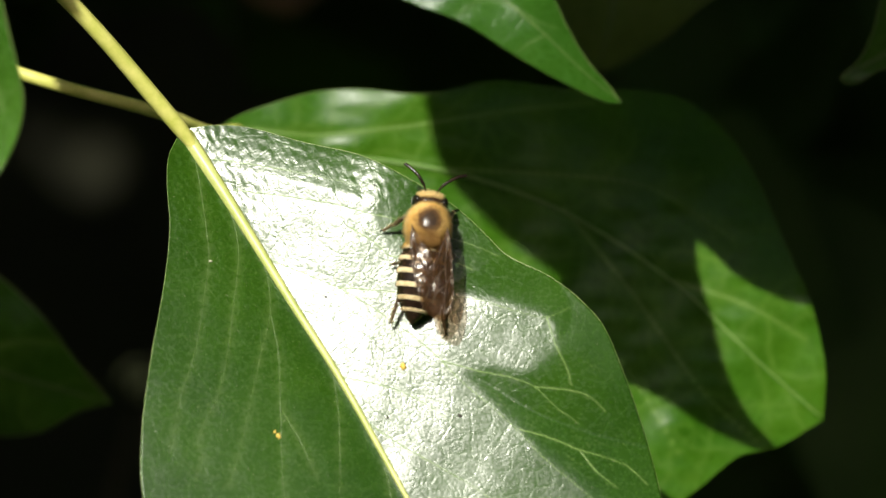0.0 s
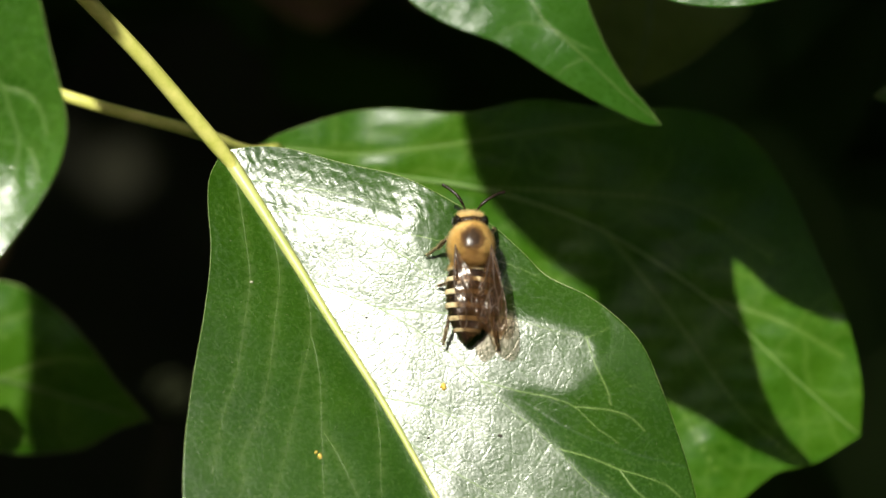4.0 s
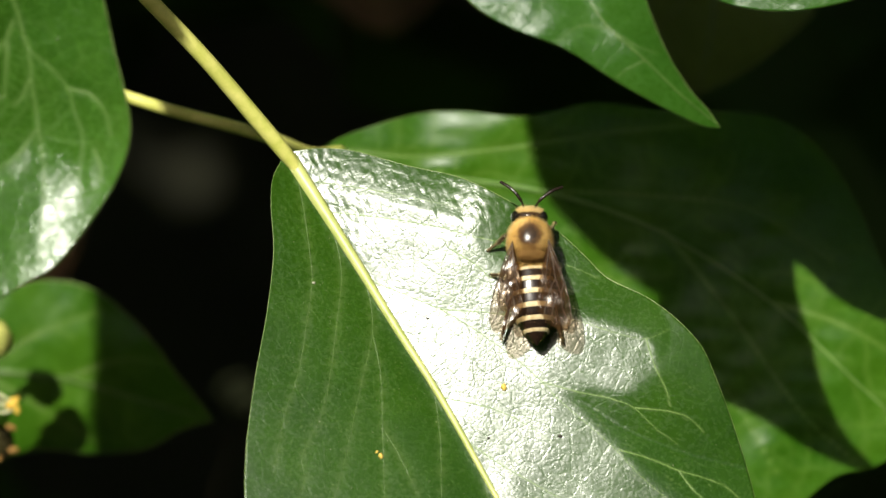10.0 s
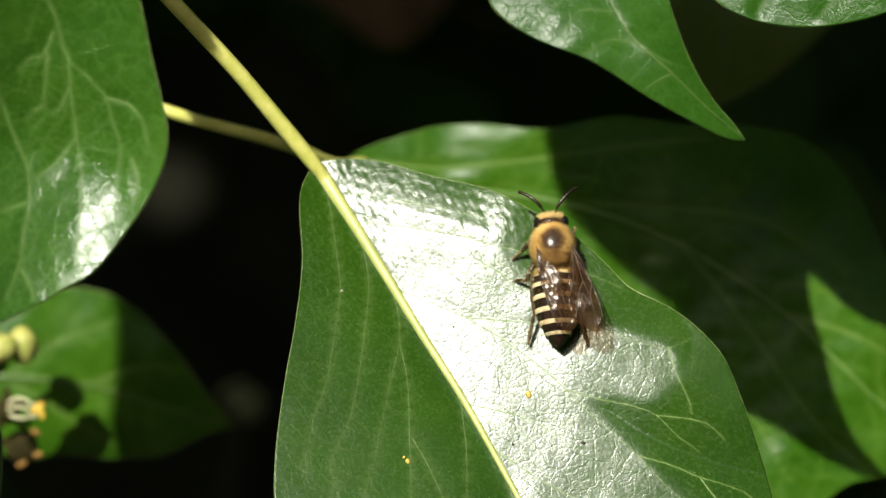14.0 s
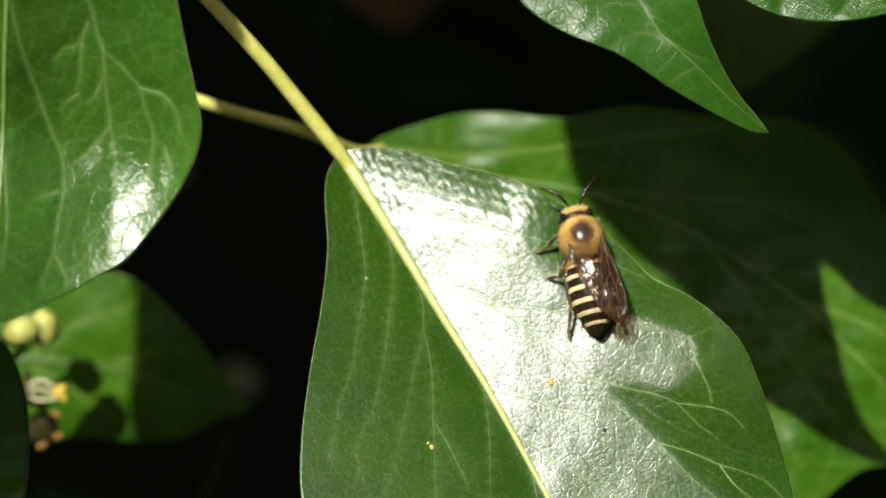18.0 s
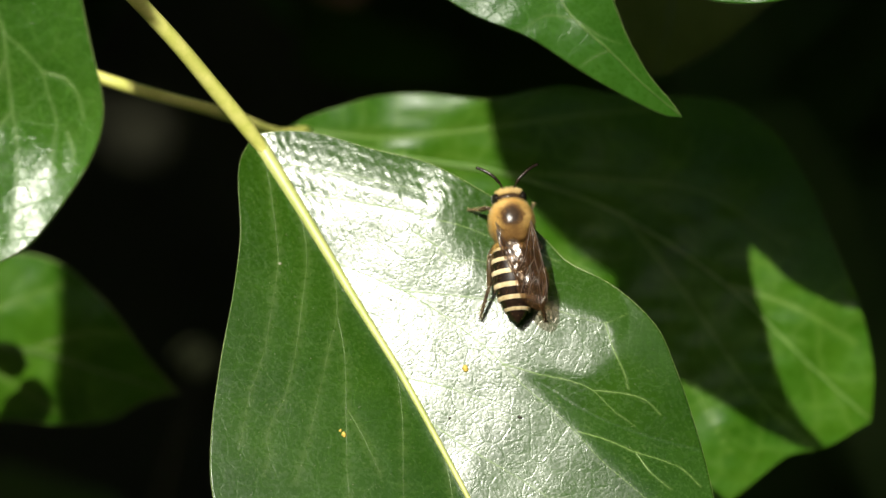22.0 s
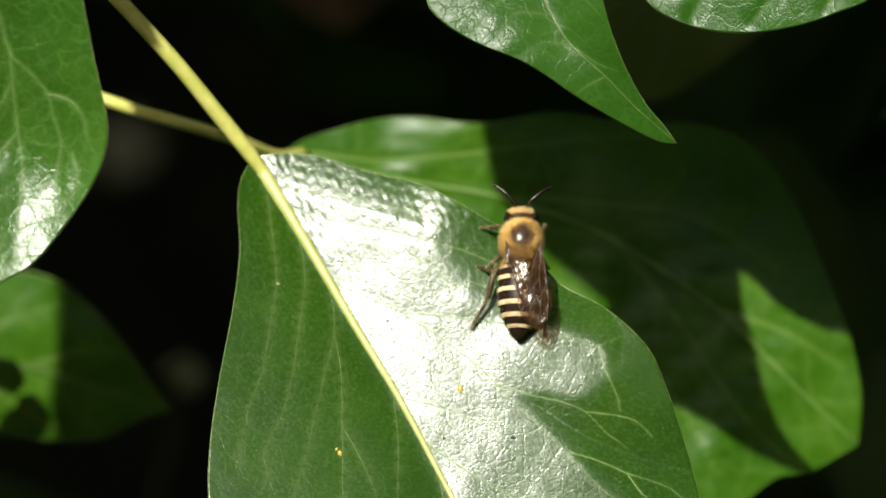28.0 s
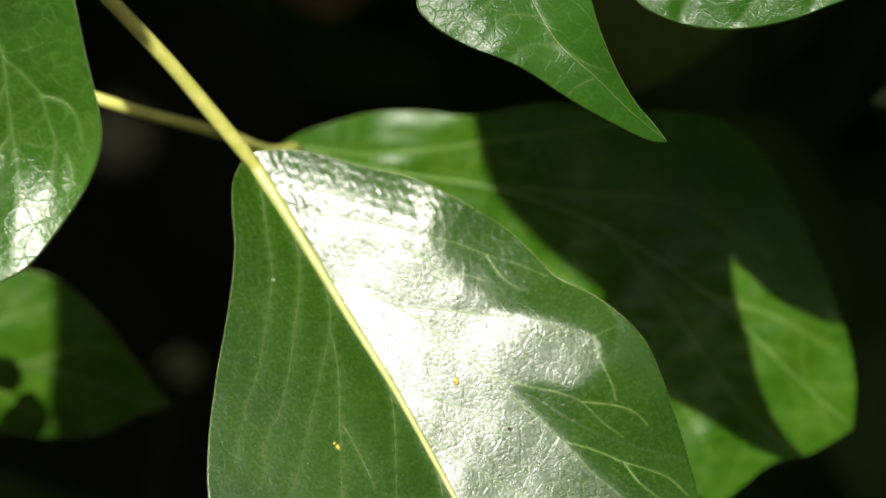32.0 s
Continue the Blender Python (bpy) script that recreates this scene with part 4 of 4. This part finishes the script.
        d /= np.linalg.norm(d)
        a = np.cross(d, (0.3, 0.5, 0.8))
        a /= np.linalg.norm(a)
        b = np.cross(d, a)
        l, o = length * r.uniform(0.6, 1.25), len(verts)
        for k in range(3):
            w = width * (math.cos(2.1 * k) * a + math.sin(2.1 * k) * b)
            verts.append(tuple(p - d * 0.05 + w))
        verts.append(tuple(p + d * l + r.normal(0, 0.04, 3)))
        faces += [(o, o + 1, o + 3), (o + 1, o + 2, o + 3), (o + 2, o, o + 3)]
    return verts, faces


def on_ellipsoid(n, center, radii, seed, keep):
    """Random points with their normals where keep(unit direction) holds."""
    r = np.random.RandomState(seed)
    P, N = [], []
    while len(P) < n:
        u = r.normal(0, 1, 3)
        u /= np.linalg.norm(u)
        if keep(u, r):
            P.append(np.array(center) + u * radii)
            q = u / np.array(radii)
            N.append(q / np.linalg.norm(q))
    return np.array(P), np.array(N)


def pivot(ob, at):
    """Shifts a part's mesh so that the part turns about the point at."""
    ob.data.transform(Matrix.Translation(-Vector(at) * MM))
    ob.location = Vector(at) * MM
    return ob


bee = thing("bee", HERE, "furry tawny bee with cream-banded dark abdomen", "bee")
THORAX, THORAX_R = (0, 0.0, 2.4), (1.6, 1.9, 1.6)
DISC = plain_material("chitin_dull_brown", (0.022, 0.013, 0.008), (0.055, 0.033, 0.019), 1500.0, 0.33, bump=0.00001)


def off_disc(u):
    """Distance from the bald middle of the back, in parts of its size."""
    return math.hypot(u[0] / 0.45, (u[1] - 0.12) / 0.43)


thorax = part("thorax", ball(THORAX, THORAX_R, None, (32, 20), 0.01), DISC, bee)
P, N = on_ellipsoid(10500, THORAX, THORAX_R, 1, lambda u, r: u[2] > -0.5 and (off_disc(u) > 1.12 + 0.5 * r.uniform() or u[2] < 0) and (u[1] > -0.3 - 0.3 * r.uniform() or abs(u[0]) > 0.75))
part("fur", hairs(P, N, 0.46, 0.017, (0, -0.2, 0.0), 2, 0.42), FUR, thorax, "dense tawny fur")
P, N = on_ellipsoid(3600, THORAX, THORAX_R, 3, lambda u, r: u[2] > 0.2 and 0.62 + 0.45 * r.uniform() < off_disc(u) < 1.7)
part("short_fur", hairs(P, N, 0.24, 0.015, (0, -0.5, 0.0), 4), FUR_BROWN, thorax)
P, N = on_ellipsoid(2200, THORAX, THORAX_R, 13, lambda u, r: u[2] > 0.0 and u[1] < -0.3)
part("saddle_fur", hairs(P, N, 0.4, 0.017, (0, -0.8, 0.0), 14), FUR_AMBER, thorax, "amber fur between the wings")
P, N = on_ellipsoid(2600, THORAX, THORAX_R, 5, lambda u, r: u[2] < 0.35 and u[2] > -0.8)
part("side_fur", hairs(P, N, 0.55, 0.022, (0, -0.2, -0.1), 6), FUR_PALE, thorax, "cream fur on the flanks")
part("scutellum", ball((0, -1.35, 3.5), (0.95, 0.42, 0.3), None, (16, 10)), DISC, thorax)
P, N = on_ellipsoid(1300, (0, -1.35, 3.5), (0.95, 0.42, 0.3), 9, lambda u, r: u[2] > 0.0)
part("rear_fur", hairs(P, N, 0.5, 0.02, (0, -1.2, 0.0), 10, 0.35), FUR_AMBER, thorax)

HEAD, HEAD_R = (0, 2.1, 2.0), (1.36, 0.74, 1.25)
head = part("head", ball(HEAD, HEAD_R, None, (28, 18)), CHITIN, bee)
P, N = on_ellipsoid(2000, HEAD, HEAD_R, 7, lambda u, r: u[1] > 0.35 and abs(u[0]) < 0.7 and u[2] > -0.4)
part("face_fur", hairs(P, N, 0.46, 0.016, (0, 0.1, 0.2), 8, 0.5), FUR_FACE, head, "golden fur on the face")
P, N = on_ellipsoid(120, HEAD, HEAD_R, 17, lambda u, r: u[2] > 0.35 and abs(u[0]) < 0.55 and u[1] > -0.4)
part("crown_fur", hairs(P, N, 0.28, 0.02, (0, 0.3, 0.0), 18), FUR_BROWN, head)
for sx in (-1, 1):
    part("eye", ball((sx * 1.08, 2.15, 2.1), (0.44, 0.6, 0.98), Euler((0, 0, -0.2 * sx)).to_matrix(), (18, 14)), EYE, head, "glossy black compound eye")
    part("mandible", ball((sx * 0.4, 2.75, 0.9), (0.22, 0.3, 0.45), None, (10, 8)), CHITIN, head)
for k in range(3):
    part("ocellus", ball(((k - 1) * 0.32, 2.05 + 0.1 * (k == 1), 3.2), (0.1, 0.1, 0.08), None, (8, 6)), EYE, head)
antennae = []
for sx, pts in ((-1, [(-0.4, 2.75, 2.4), (-0.55, 3.15, 2.9), (-0.8, 3.55, 3.2), (-1.2, 4.1, 3.3), (-1.75, 4.65, 3.2), (-2.3, 5.1, 3.0)]),
                (1, [(0.4, 2.75, 2.4), (0.55, 3.1, 2.9), (0.85, 3.5, 3.2), (1.35, 3.95, 3.3), (1.95, 4.4, 3.3), (2.6, 4.75, 3.1)])):
    q = curve3(pts, 49)
    rr = [(0.085 if i < 14 else 0.135) - (0.0 if i % 5 else 0.012) for i in range(49)]
    antennae.append(pivot(part("antenna", tube(q, rr, 8), CHITIN, head, "dark jointed antenna"), pts[0]))

# abdomen: a chain of overlapping rings, each with a cream fringe behind
RINGS = (-1.5, -2.6, -3.55, -4.6, -5.7, -6.7, -7.55, -8.35)


def girth(y):
    u = min(max((-1.3 - y) / 7.2, 0.0), 1.0)
    return float(np.interp(u, (0, 0.06, 0.15, 0.28, 0.42, 0.56, 0.68, 0.78, 0.87, 0.94, 1.0), (0.45, 0.72, 0.90, 0.99, 1.0, 0.96, 0.86, 0.71, 0.50, 0.29, 0.04)))


def ring(y, grow=1.0):
    g = girth(y) * grow
    u = (-1.3 - y) / 7.2
    return (1.92 * g, 1.6 * g, 2.15 - 0.5 * u - 0.4 * u * u)


def lathe(ys, grows, sides=36, arc=(0, 2 * math.pi)):
    verts, faces = [], []
    full = arc[1] - arc[0] > 6.2
    for y, k in zip(ys, grows):
        a, b, zc = ring(y, k)
        for i in range(sides):
            t = arc[0] + (arc[1] - arc[0]) * i / (sides if full else sides - 1)
            verts.append((a * math.sin(t), y, zc + b * math.cos(t)))
    for j in range(len(ys) - 1):
        for i in range(sides if full else sides - 1):
            i2 = (i + 1) % sides
            faces.append((j * sides + i, j * sides + i2, (j + 1) * sides + i2, (j + 1) * sides + i))
    return verts, faces


abdomen = part("abdomen", lathe(np.linspace(-1.35, -8.5, 44), [0.95] * 44), CHITIN, bee, "dark banded abdomen")
for k in range(len(RINGS) - 1):
    y0, y1 = RINGS[k], RINGS[k + 1]
    ys = np.linspace(y0 + 0.15, y1, 8)
    part("tergite", lathe(ys, np.linspace(0.965, 1.012, 8)), CHITIN, abdomen)
    w = (0.22, 0.33, 0.36, 0.36, 0.32, 0.23, 0.0)[k]
    if w:
        ys = np.linspace(y1 + w, y1 - 0.02, 4)
        band = part("hair_band", lathe(ys, (1.012, 1.022, 1.024, 1.012), 40, (-2.2, 2.2)), BAND, abdomen, "cream band of short hair")
        r = np.random.RandomState(40 + k)
        P, N = [], []
        for _ in range(260):
            t, y = r.uniform(-2.2, 2.2), y1 + r.uniform(0.0, w)
            a, b, zc = ring(y, 1.015)
            P.append(np.array((a * math.sin(t), y, zc + b * math.cos(t))))
            N.append(np.array((math.sin(t), 0.0, math.cos(t))))
        part("fringe", hairs(P, N, 0.13, 0.022, (0, -2.2, 0), 50 + k, 0.15), BAND, band)
    r = np.random.RandomState(60 + k)
    P, N = [], []
    for _ in range((900, 60, 40, 30, 30, 30, 30)[k]):
        t, y = r.uniform(-2.0, 2.0), r.uniform(y1 + w, y0)
        a, b, zc = ring(y, 1.0)
        P.append(np.array((a * math.sin(t), y, zc + b * math.cos(t))))
        N.append(np.array((math.sin(t), 0.0, math.cos(t))))
    part("fine_hair", hairs(P, N, 0.2 if k else 0.5, 0.012, (0, -1.2, 0), 70 + k, 0.3), FUR if k == 0 else FUR_BROWN, abdomen)
pivot_y = (0, -1.5, 2.2)
for o in (abdomen,):
    for c in o.children_recursive:
        c.data.transform(Matrix.Translation(-Vector(pivot_y) * MM))
    pivot(o, pivot_y)


def wing(sx, outline, veins, hinge, name):
    """A wing that points backwards from its hinge; sx mirrors it."""
    n = len(outline)
    pts = spline(outline, np.linspace(0, 1, 4 * n))
    c = pts.mean(0)
    nr = 7
    verts = []
    for k in range(nr):
        for x, y in (c + (pts - c) * (1 - k / (nr - 0.999))) * 0.95:
            z = 0.10 * math.sin(2.2 * x + 0.9 * y) + 0.05 * math.sin(3.1 * y) - 0.004 * y * y - 0.05 * x
            verts.append((sx * x, y, z))
    m = len(pts)
    faces = [(k * m + i, k * m + (i + 1) % m, (k + 1) * m + (i + 1) % m, (k + 1) * m + i) for k in range(nr - 1) for i in range(m)]
    N = len(verts)
    verts += [(x, y, z - 0.02) for x, y, z in verts]
    faces += [tuple(i + N for i in f[::-1]) for f in faces]
    faces += [(i, i + N, (i + 1) % m + N, (i + 1) % m) for i in range(m)]
    w = part(name, (verts, faces), WING, bee, "translucent brown wing")
    for v in veins:
        q = spline(v, np.linspace(0, 1, 6 * len(v)))
        path = [(sx * x, y, 0.10 * math.sin(2.2 * x + 0.9 * y) + 0.05 * math.sin(3.1 * y) - 0.004 * y * y - 0.05 * x) for x, y in q]
        part("wing_vein", tube(path, (0.042, 0.03), 6), WING_VEIN, w)
    w.location = Vector(hinge) * MM
    return w


FORE = [(0.0, 0.0), (0.35, -1.6), (0.55, -3.4), (0.7, -5.4), (0.55, -7.2), (0.0, -8.2), (-0.8, -8.0), (-1.7, -7.0), (-2.05, -5.6), (-1.7, -4.0), (-0.95, -2.2), (-0.3, -0.7)]
FORE_VEINS = [[(0.0, 0.0), (0.33, -1.6), (0.52, -3.4), (0.66, -5.2), (0.5, -7.1)], [(0.0, -0.1), (0.0, -1.8), (-0.1, -3.4), (0.1, -4.8)], [(0.0, -0.2), (-0.5, -2.0), (-1.0, -3.4), (-1.6, -4.2)],
              [(-0.1, -3.4), (-0.7, -4.2), (-1.3, -5.4), (-1.6, -6.2)], [(0.1, -4.8), (-0.6, -5.4), (-1.0, -6.4)], [(0.55, -3.8), (0.1, -4.8), (0.0, -6.4), (0.3, -7.2)], [(-0.7, -4.2), (-0.6, -5.4)]]
HIND = [(0.0, 0.0), (0.3, -1.5), (0.35, -3.4), (0.1, -5.0), (-0.6, -5.6), (-1.3, -4.8), (-1.5, -3.4), (-1.0, -1.6), (-0.3, -0.4)]
HIND_VEINS = [[(0.0, 0.0), (0.28, -1.5), (0.3, -3.3), (0.1, -4.8)], [(0.0, -0.2), (-0.4, -2.0), (-0.8, -4.0)], [(-0.2, -1.4), (-0.8, -2.4), (-1.2, -3.4)]]
WINGS = {}
for sx, side in ((-1, "l"), (1, "r")):
    lift = 0.2 if sx > 0 else 0.0
    WINGS[side] = wing(sx, FORE, FORE_VEINS, (sx * 1.45, -0.3, 3.85 + lift), "forewing")
    WINGS[side + "h"] = wing(sx, HIND, HIND_VEINS, (sx * 1.45, -0.95, 3.72 + lift), "hindwing")


def leg(joints, fat, furry):
    """Femur, tibia and a jointed foot; returns the femur, which turns at the hip."""
    hip, knee, heel, toe = [np.array(j, float) for j in joints]
    femur = part("leg", tube(curve3([hip, hip * 0.5 + knee * 0.5 + (0, 0, 0.12), knee], 8), (0.20 * fat, 0.29 * fat, 0.19 * fat), 10), LEG, bee, "brown hairy leg")
    tibia = part("tibia", tube(curve3([knee, knee * 0.5 + heel * 0.5 + (0, 0, 0.05), heel], 8), (0.16 * fat, 0.25 * fat, 0.2 * fat), 10), LEG, femur)
    q = curve3([heel, heel * 0.6 + toe * 0.4 + (0, 0, 0.06), toe], 21)
    foot = part("tarsus", tube(q, [0.15 * fat, 0.14 * fat, 0.10 * fat] * 6 + [0.08, 0.1, 0.05], 8), LEG, femur)
    claw = [tube([toe, toe + (s, 0.05, -0.02), toe + (1.5 * s, -0.12, -0.06)], (0.05, 0.02), 5) for s in (-0.12, 0.12)]
    parts = [femur, tibia, foot, part("claw", join(claw), CHITIN, foot)]
    r = np.random.RandomState(int(100 + 10 * abs(toe[1]) + (toe[0] > 0)))
    P, N = [], []
    for a, b, n in ((hip, knee, 60), (knee, heel, 160), (heel, toe, 60)):
        for _ in range(int(n * furry)):
            nrm = r.normal(0, 1, 3)
            nrm /= np.linalg.norm(nrm)
            P.append(a + (b - a) * r.uniform(0, 1) + nrm * 0.16 * fat)
            N.append(nrm)
    parts.append(part("leg_hair", hairs(P, N, 0.22, 0.016, (b - a) * 0.2, 5, 0.3), FUR_PALE if furry > 1 else FUR, femur))
    for o in parts:
        o.data.transform(Matrix.Translation(-Vector(hip) * MM))
    femur.location = Vector(hip) * MM
    return femur


LEGS = {
    "lf": leg([(-0.9, 1.1, 1.3), (-1.9, 0.9, 1.7), (-2.6, 0.5, 0.9), (-3.6, 0.1, 0.08)], 0.8, 1.2),
    "rf": leg([(0.9, 1.1, 1.3), (1.6, 1.3, 1.5), (1.9, 1.7, 0.8), (2.1, 2.4, 0.08)], 0.8, 1.2),
    "lm": leg([(-1.1, -0.4, 1.2), (-2.1, -1.7, 1.8), (-2.5, -2.2, 1.0), (-3.5, -1.7, 0.08)], 0.9, 1.6),
    "rm": leg([(1.1, -0.4, 1.2), (1.7, -0.8, 1.4), (2.0, -1.2, 0.7), (2.4, -1.6, 0.08)], 0.9, 1.6),
    "lh": leg([(-1.1, -1.3, 1.2), (-2.05, -2.7, 1.9), (-2.35, -4.9, 1.2), (-3.5, -7.3, 0.08)], 1.1, 3.0),
    "rh": leg([(1.1, -1.3, 1.2), (1.7, -2.7, 1.6), (1.75, -5.2, 1.0), (2.3, -8.1, 0.08)], 1.1, 3.0)}

LEAF_UP = Vector((-0.06, 0.32, 1.0)).normalized()
BEE_STAND = [
    (0, 6.53, 0.02, -0.22, -4.5),
    (0.5, 6.67, 0.16, -0.28, -1.0),
    (1, 6.81, 0.31, -0.34, 0.5),
    (2, 6.47, 0.30, -0.33, 5.5),
    (3, 6.63, 0.07, -0.25, 1.6),
    (6, 6.81, 0.44, -0.39, 0.3),
    (7, 6.73, 0.39, -0.37, -1.1),
    (8, 6.72, -0.03, -0.21, 2.6),
    (9, 6.70, 0.37, -0.36, 2.4),
    (10, 6.62, 0.66, -0.47, 3.0),
    (11, 6.49, 0.94, -0.57, -2.0),
    (12, 6.23, 1.20, -0.67, 11.4),
    (13, 6.23, 1.01, -0.59, 5.0),
    (14, 6.43, 1.09, -0.63, 4.9),
    (17, 6.93, 0.44, -0.39, 12.2),
    (18, 6.88, 0.78, -0.52, 12.4),
    (19, 7.76, 0.50, -0.45, 6.0),
    (20, 8.02, 1.13, -0.71, 5.0),
    (21, 8.12, 0.83, -0.60, 4.4),
    (22, 8.18, 0.97, -0.66, 5.5),
    (23, 8.52, 0.91, -0.66, 7.6),
    (24, 9.16, 0.78, -0.66, 4.6),
    (27, 9.26, 1.16, -0.83, 3.7),
    (28, 9.42, 1.34, -0.93, 0.8),
    (29, 9.21, 2.18, -1.27, 1.4),
    (30, 9.44, 2.21, -1.31, 2.9),
    (30.6, 9.09, 1.61, -1.01, 3.3),
]
BEE_FLIGHT = [
    (30.8, 10.07, 2.99, 5.00, -2.8),
    (30.9, 10.83, 3.02, 6.00, 3.5),
    (31, 13.80, 5.40, 1.00, 12.0),
    (31.1, 27.10, 5.86, -8.00, 38.0),
    (31.2, 3.60, 9.00, -2.00, 20.0),
    (31.3, -5.70, 17.81, -8.00, 11.4),
    (31.4, -14.24, 35.55, 0.00, 3.9),
]
# seconds, yaw of the left and the right wings in degrees
WING_ROWS = [(0, 17, 3), (1, 14, 3), (2, 12, 6), (3, 8, 5), (6, 8, 8), (7, 7, 7), (8, 5, 3), (9, 5, 9), (9.5, 3, 6), (10, -14, 9), (10.5, -13, 8), (11, -8, 6), (11.5, -7, 2), (12, -8, -6),
             (13, -4, -12), (14, 15, 14), (14.5, 12, 12), (16.5, 20, 1), (17, 22, 0), (18, 20, 3), (19, 23, 1), (20, 22, 2), (22, 23, 3), (24, 22, 2), (27, 22, 1), (29, 23, 2), (30.5, 22, 2), (30.7, 16, 8)]


def motions():
    ez = LEAF_UP
    ex = Vector((0, 1, 0)).cross(ez).normalized()
    ey = ez.cross(ex)
    stand = Matrix((ex, ey, ez)).transposed().to_4x4()
    rows = []
    for t, x, y, z, yaw in BEE_STAND:
        lean = float(np.interp(t, (0, 6, 9, 10.5, 13, 18, 31), (10, 9, 7, 3, 4, 6, 6)))
        roll = pose(0, 0, 0.0022) @ pose(0, 0, 0, 0, lean, 0) @ pose(0, 0, -0.0022)
        rows.append((t, HERE @ Matrix.Translation(Vector((x, y, z)) * MM) @ stand @ pose(0, 0, 0, 0, 0, yaw) @ pose(0, -0.00045, -0.0003) @ roll))
    for t, x, y, z, yaw in BEE_FLIGHT:
        rows.append((t, HERE @ Matrix.Translation(Vector((x, y, z)) * MM) @ pose(0, 0, 0, 12, 0, yaw) @ Matrix.Translation((0, 0, -0.0024))))
    rows.append((31.7, HERE @ pose(-0.16, 0.28, 0.06, 12, 0, 10)))
    rows.append((32.0, HERE @ pose(-0.4, 0.7, 0.2, 12, 0, 10)))
    walk(bee, rows)
    for side, sx, i in (("l", -1, 1), ("r", 1, 2)):
        for key in (side, side + "h"):
            w = WINGS[key]
            at = w.location.copy()
            extra = 3 * sx if key.endswith("h") else 0
            rows = [(r[0], Matrix.Translation(at) @ pose(0, 0, 0, 1.5, 0, r[i] + extra)) for r in WING_ROWS]
            for k, t in enumerate(np.arange(30.8, 32.01, 0.1)):
                spread = 38 if k == 0 else 68
                rows.append((float(t), Matrix.Translation(at) @ pose(0, 0, 0, 0, 0, sx * spread) @ pose(0, 0, 0, 8, sx * (22 if k % 2 else -18), 0)))
            walk(w, rows)
    at = abdomen.location.copy()
    walk(abdomen, [(t, Matrix.Translation(at + Vector((0, drawn_in * MM, 0))) @ pose(0, 0, 0, down, 0, side)) for t, drawn_in, down, side in
                   ((0, 0.65, 9, -3), (3, 0.6, 8, -2), (6, 0.55, 8, -2), (8, 0.4, 6, 0), (9, 0.3, 4, 0), (10, 0, 0, 2), (11, 0, 0, -2), (12, 0, 1, 4), (13, 0, 1, 2), (14, 0.1, 2, 0),
                    (17, 0.35, 5, 0), (19, 0.1, 2, 0), (24, 0.1, 2, 0), (30, 0.2, 3, 0), (30.8, 0, 0, 0), (32, 0, 0, 0))])
    # seconds and yaw of each leg that shifts while the bee grooms
    steps = {
        "lf": ((0, 0), (3, 4), (6, 0), (9, -3), (12, 3), (14, 5), (17, 0), (18, -5), (19, -38), (20, -45), (23, -45), (24, -52), (27, -45), (28, -40), (30, -35), (32, -35)),
        "lm": ((0, 30), (3, 28), (6, 25), (7, 2), (8, 10), (9, 0), (10, 4), (12, -5), (14, 5), (17, 12), (18, 8), (19, -8), (20, 38), (22, 45), (24, 42), (27, 45), (28, -5), (29, -10), (30, 28), (30.6, -5), (32, 10)),
        "lh": ((0, 12), (3, 12), (6, 10), (7, 4), (9, 6), (13, 8), (17, 8), (19, 8), (20, -6), (21, -5), (22, 3), (24, 6), (27, 6), (28, -6), (29, -4), (30, 2), (32, 2))}
    for key, rows in steps.items():
        at = LEGS[key].location.copy()
        walk(LEGS[key], [(t, Matrix.Translation(at) @ pose(0, 0, 0, 0, -6, yaw)) for t, yaw in rows])
    for key in ("rf", "rm", "rh"):
        LEGS[key].rotation_euler = (0, radians(-6), 0)
    neck = pose(0, 0.0015, 0.002)
    walk(head, [(t, neck @ pose(0, 0, 0, 0, 0, yaw) @ neck.inverted()) for t, yaw in
                ((0, 0), (1, 2), (2, -2), (3, 1), (9, 0), (10, -3), (12, 2), (14, 0), (17, 4), (19, 0), (22, 2), (23, 13), (24, 8), (24.5, 8), (26.5, 4), (28, 2), (30, 0), (32, 0))])
    twitch = np.random.RandomState(3)
    for o, grooming in zip(antennae, ({24: 62, 25: 20}, {})):
        at = o.location.copy()
        walk(o, [(t, Matrix.Translation(at) @ pose(0, 0, 0, float(twitch.uniform(-4, 4)), 0, grooming.get(t, float(twitch.uniform(-7, 7))))) for t in range(33)])
    at = up_leaf.matrix_world.copy()
    drop = [(0, 0), (5.5, 0), (6, 0), (6.5, 0.5), (7, 0.52), (7.5, 0.42), (8, 0.4), (8.5, 0), (20, -0.1), (30.8, -0.15), (31, 0.38), (31.5, 0.55), (32, 0.52)]
    walk(up_leaf, [(t, Matrix.Translation(HERE.to_3x3() @ Vector((0, -d * MM, 0))) @ at) for t, d in drop])

    at_right = right_leaf.matrix_world.copy()
    walk(right_leaf, [(t, Matrix.Translation(HERE.to_3x3() @ Vector((0, -d * MM, 0))) @ at_right) for t, d in ((0, 0), (30, 0), (30.8, 0), (31, 0.4), (31.5, 0.6), (32, 0.55))])


motions()
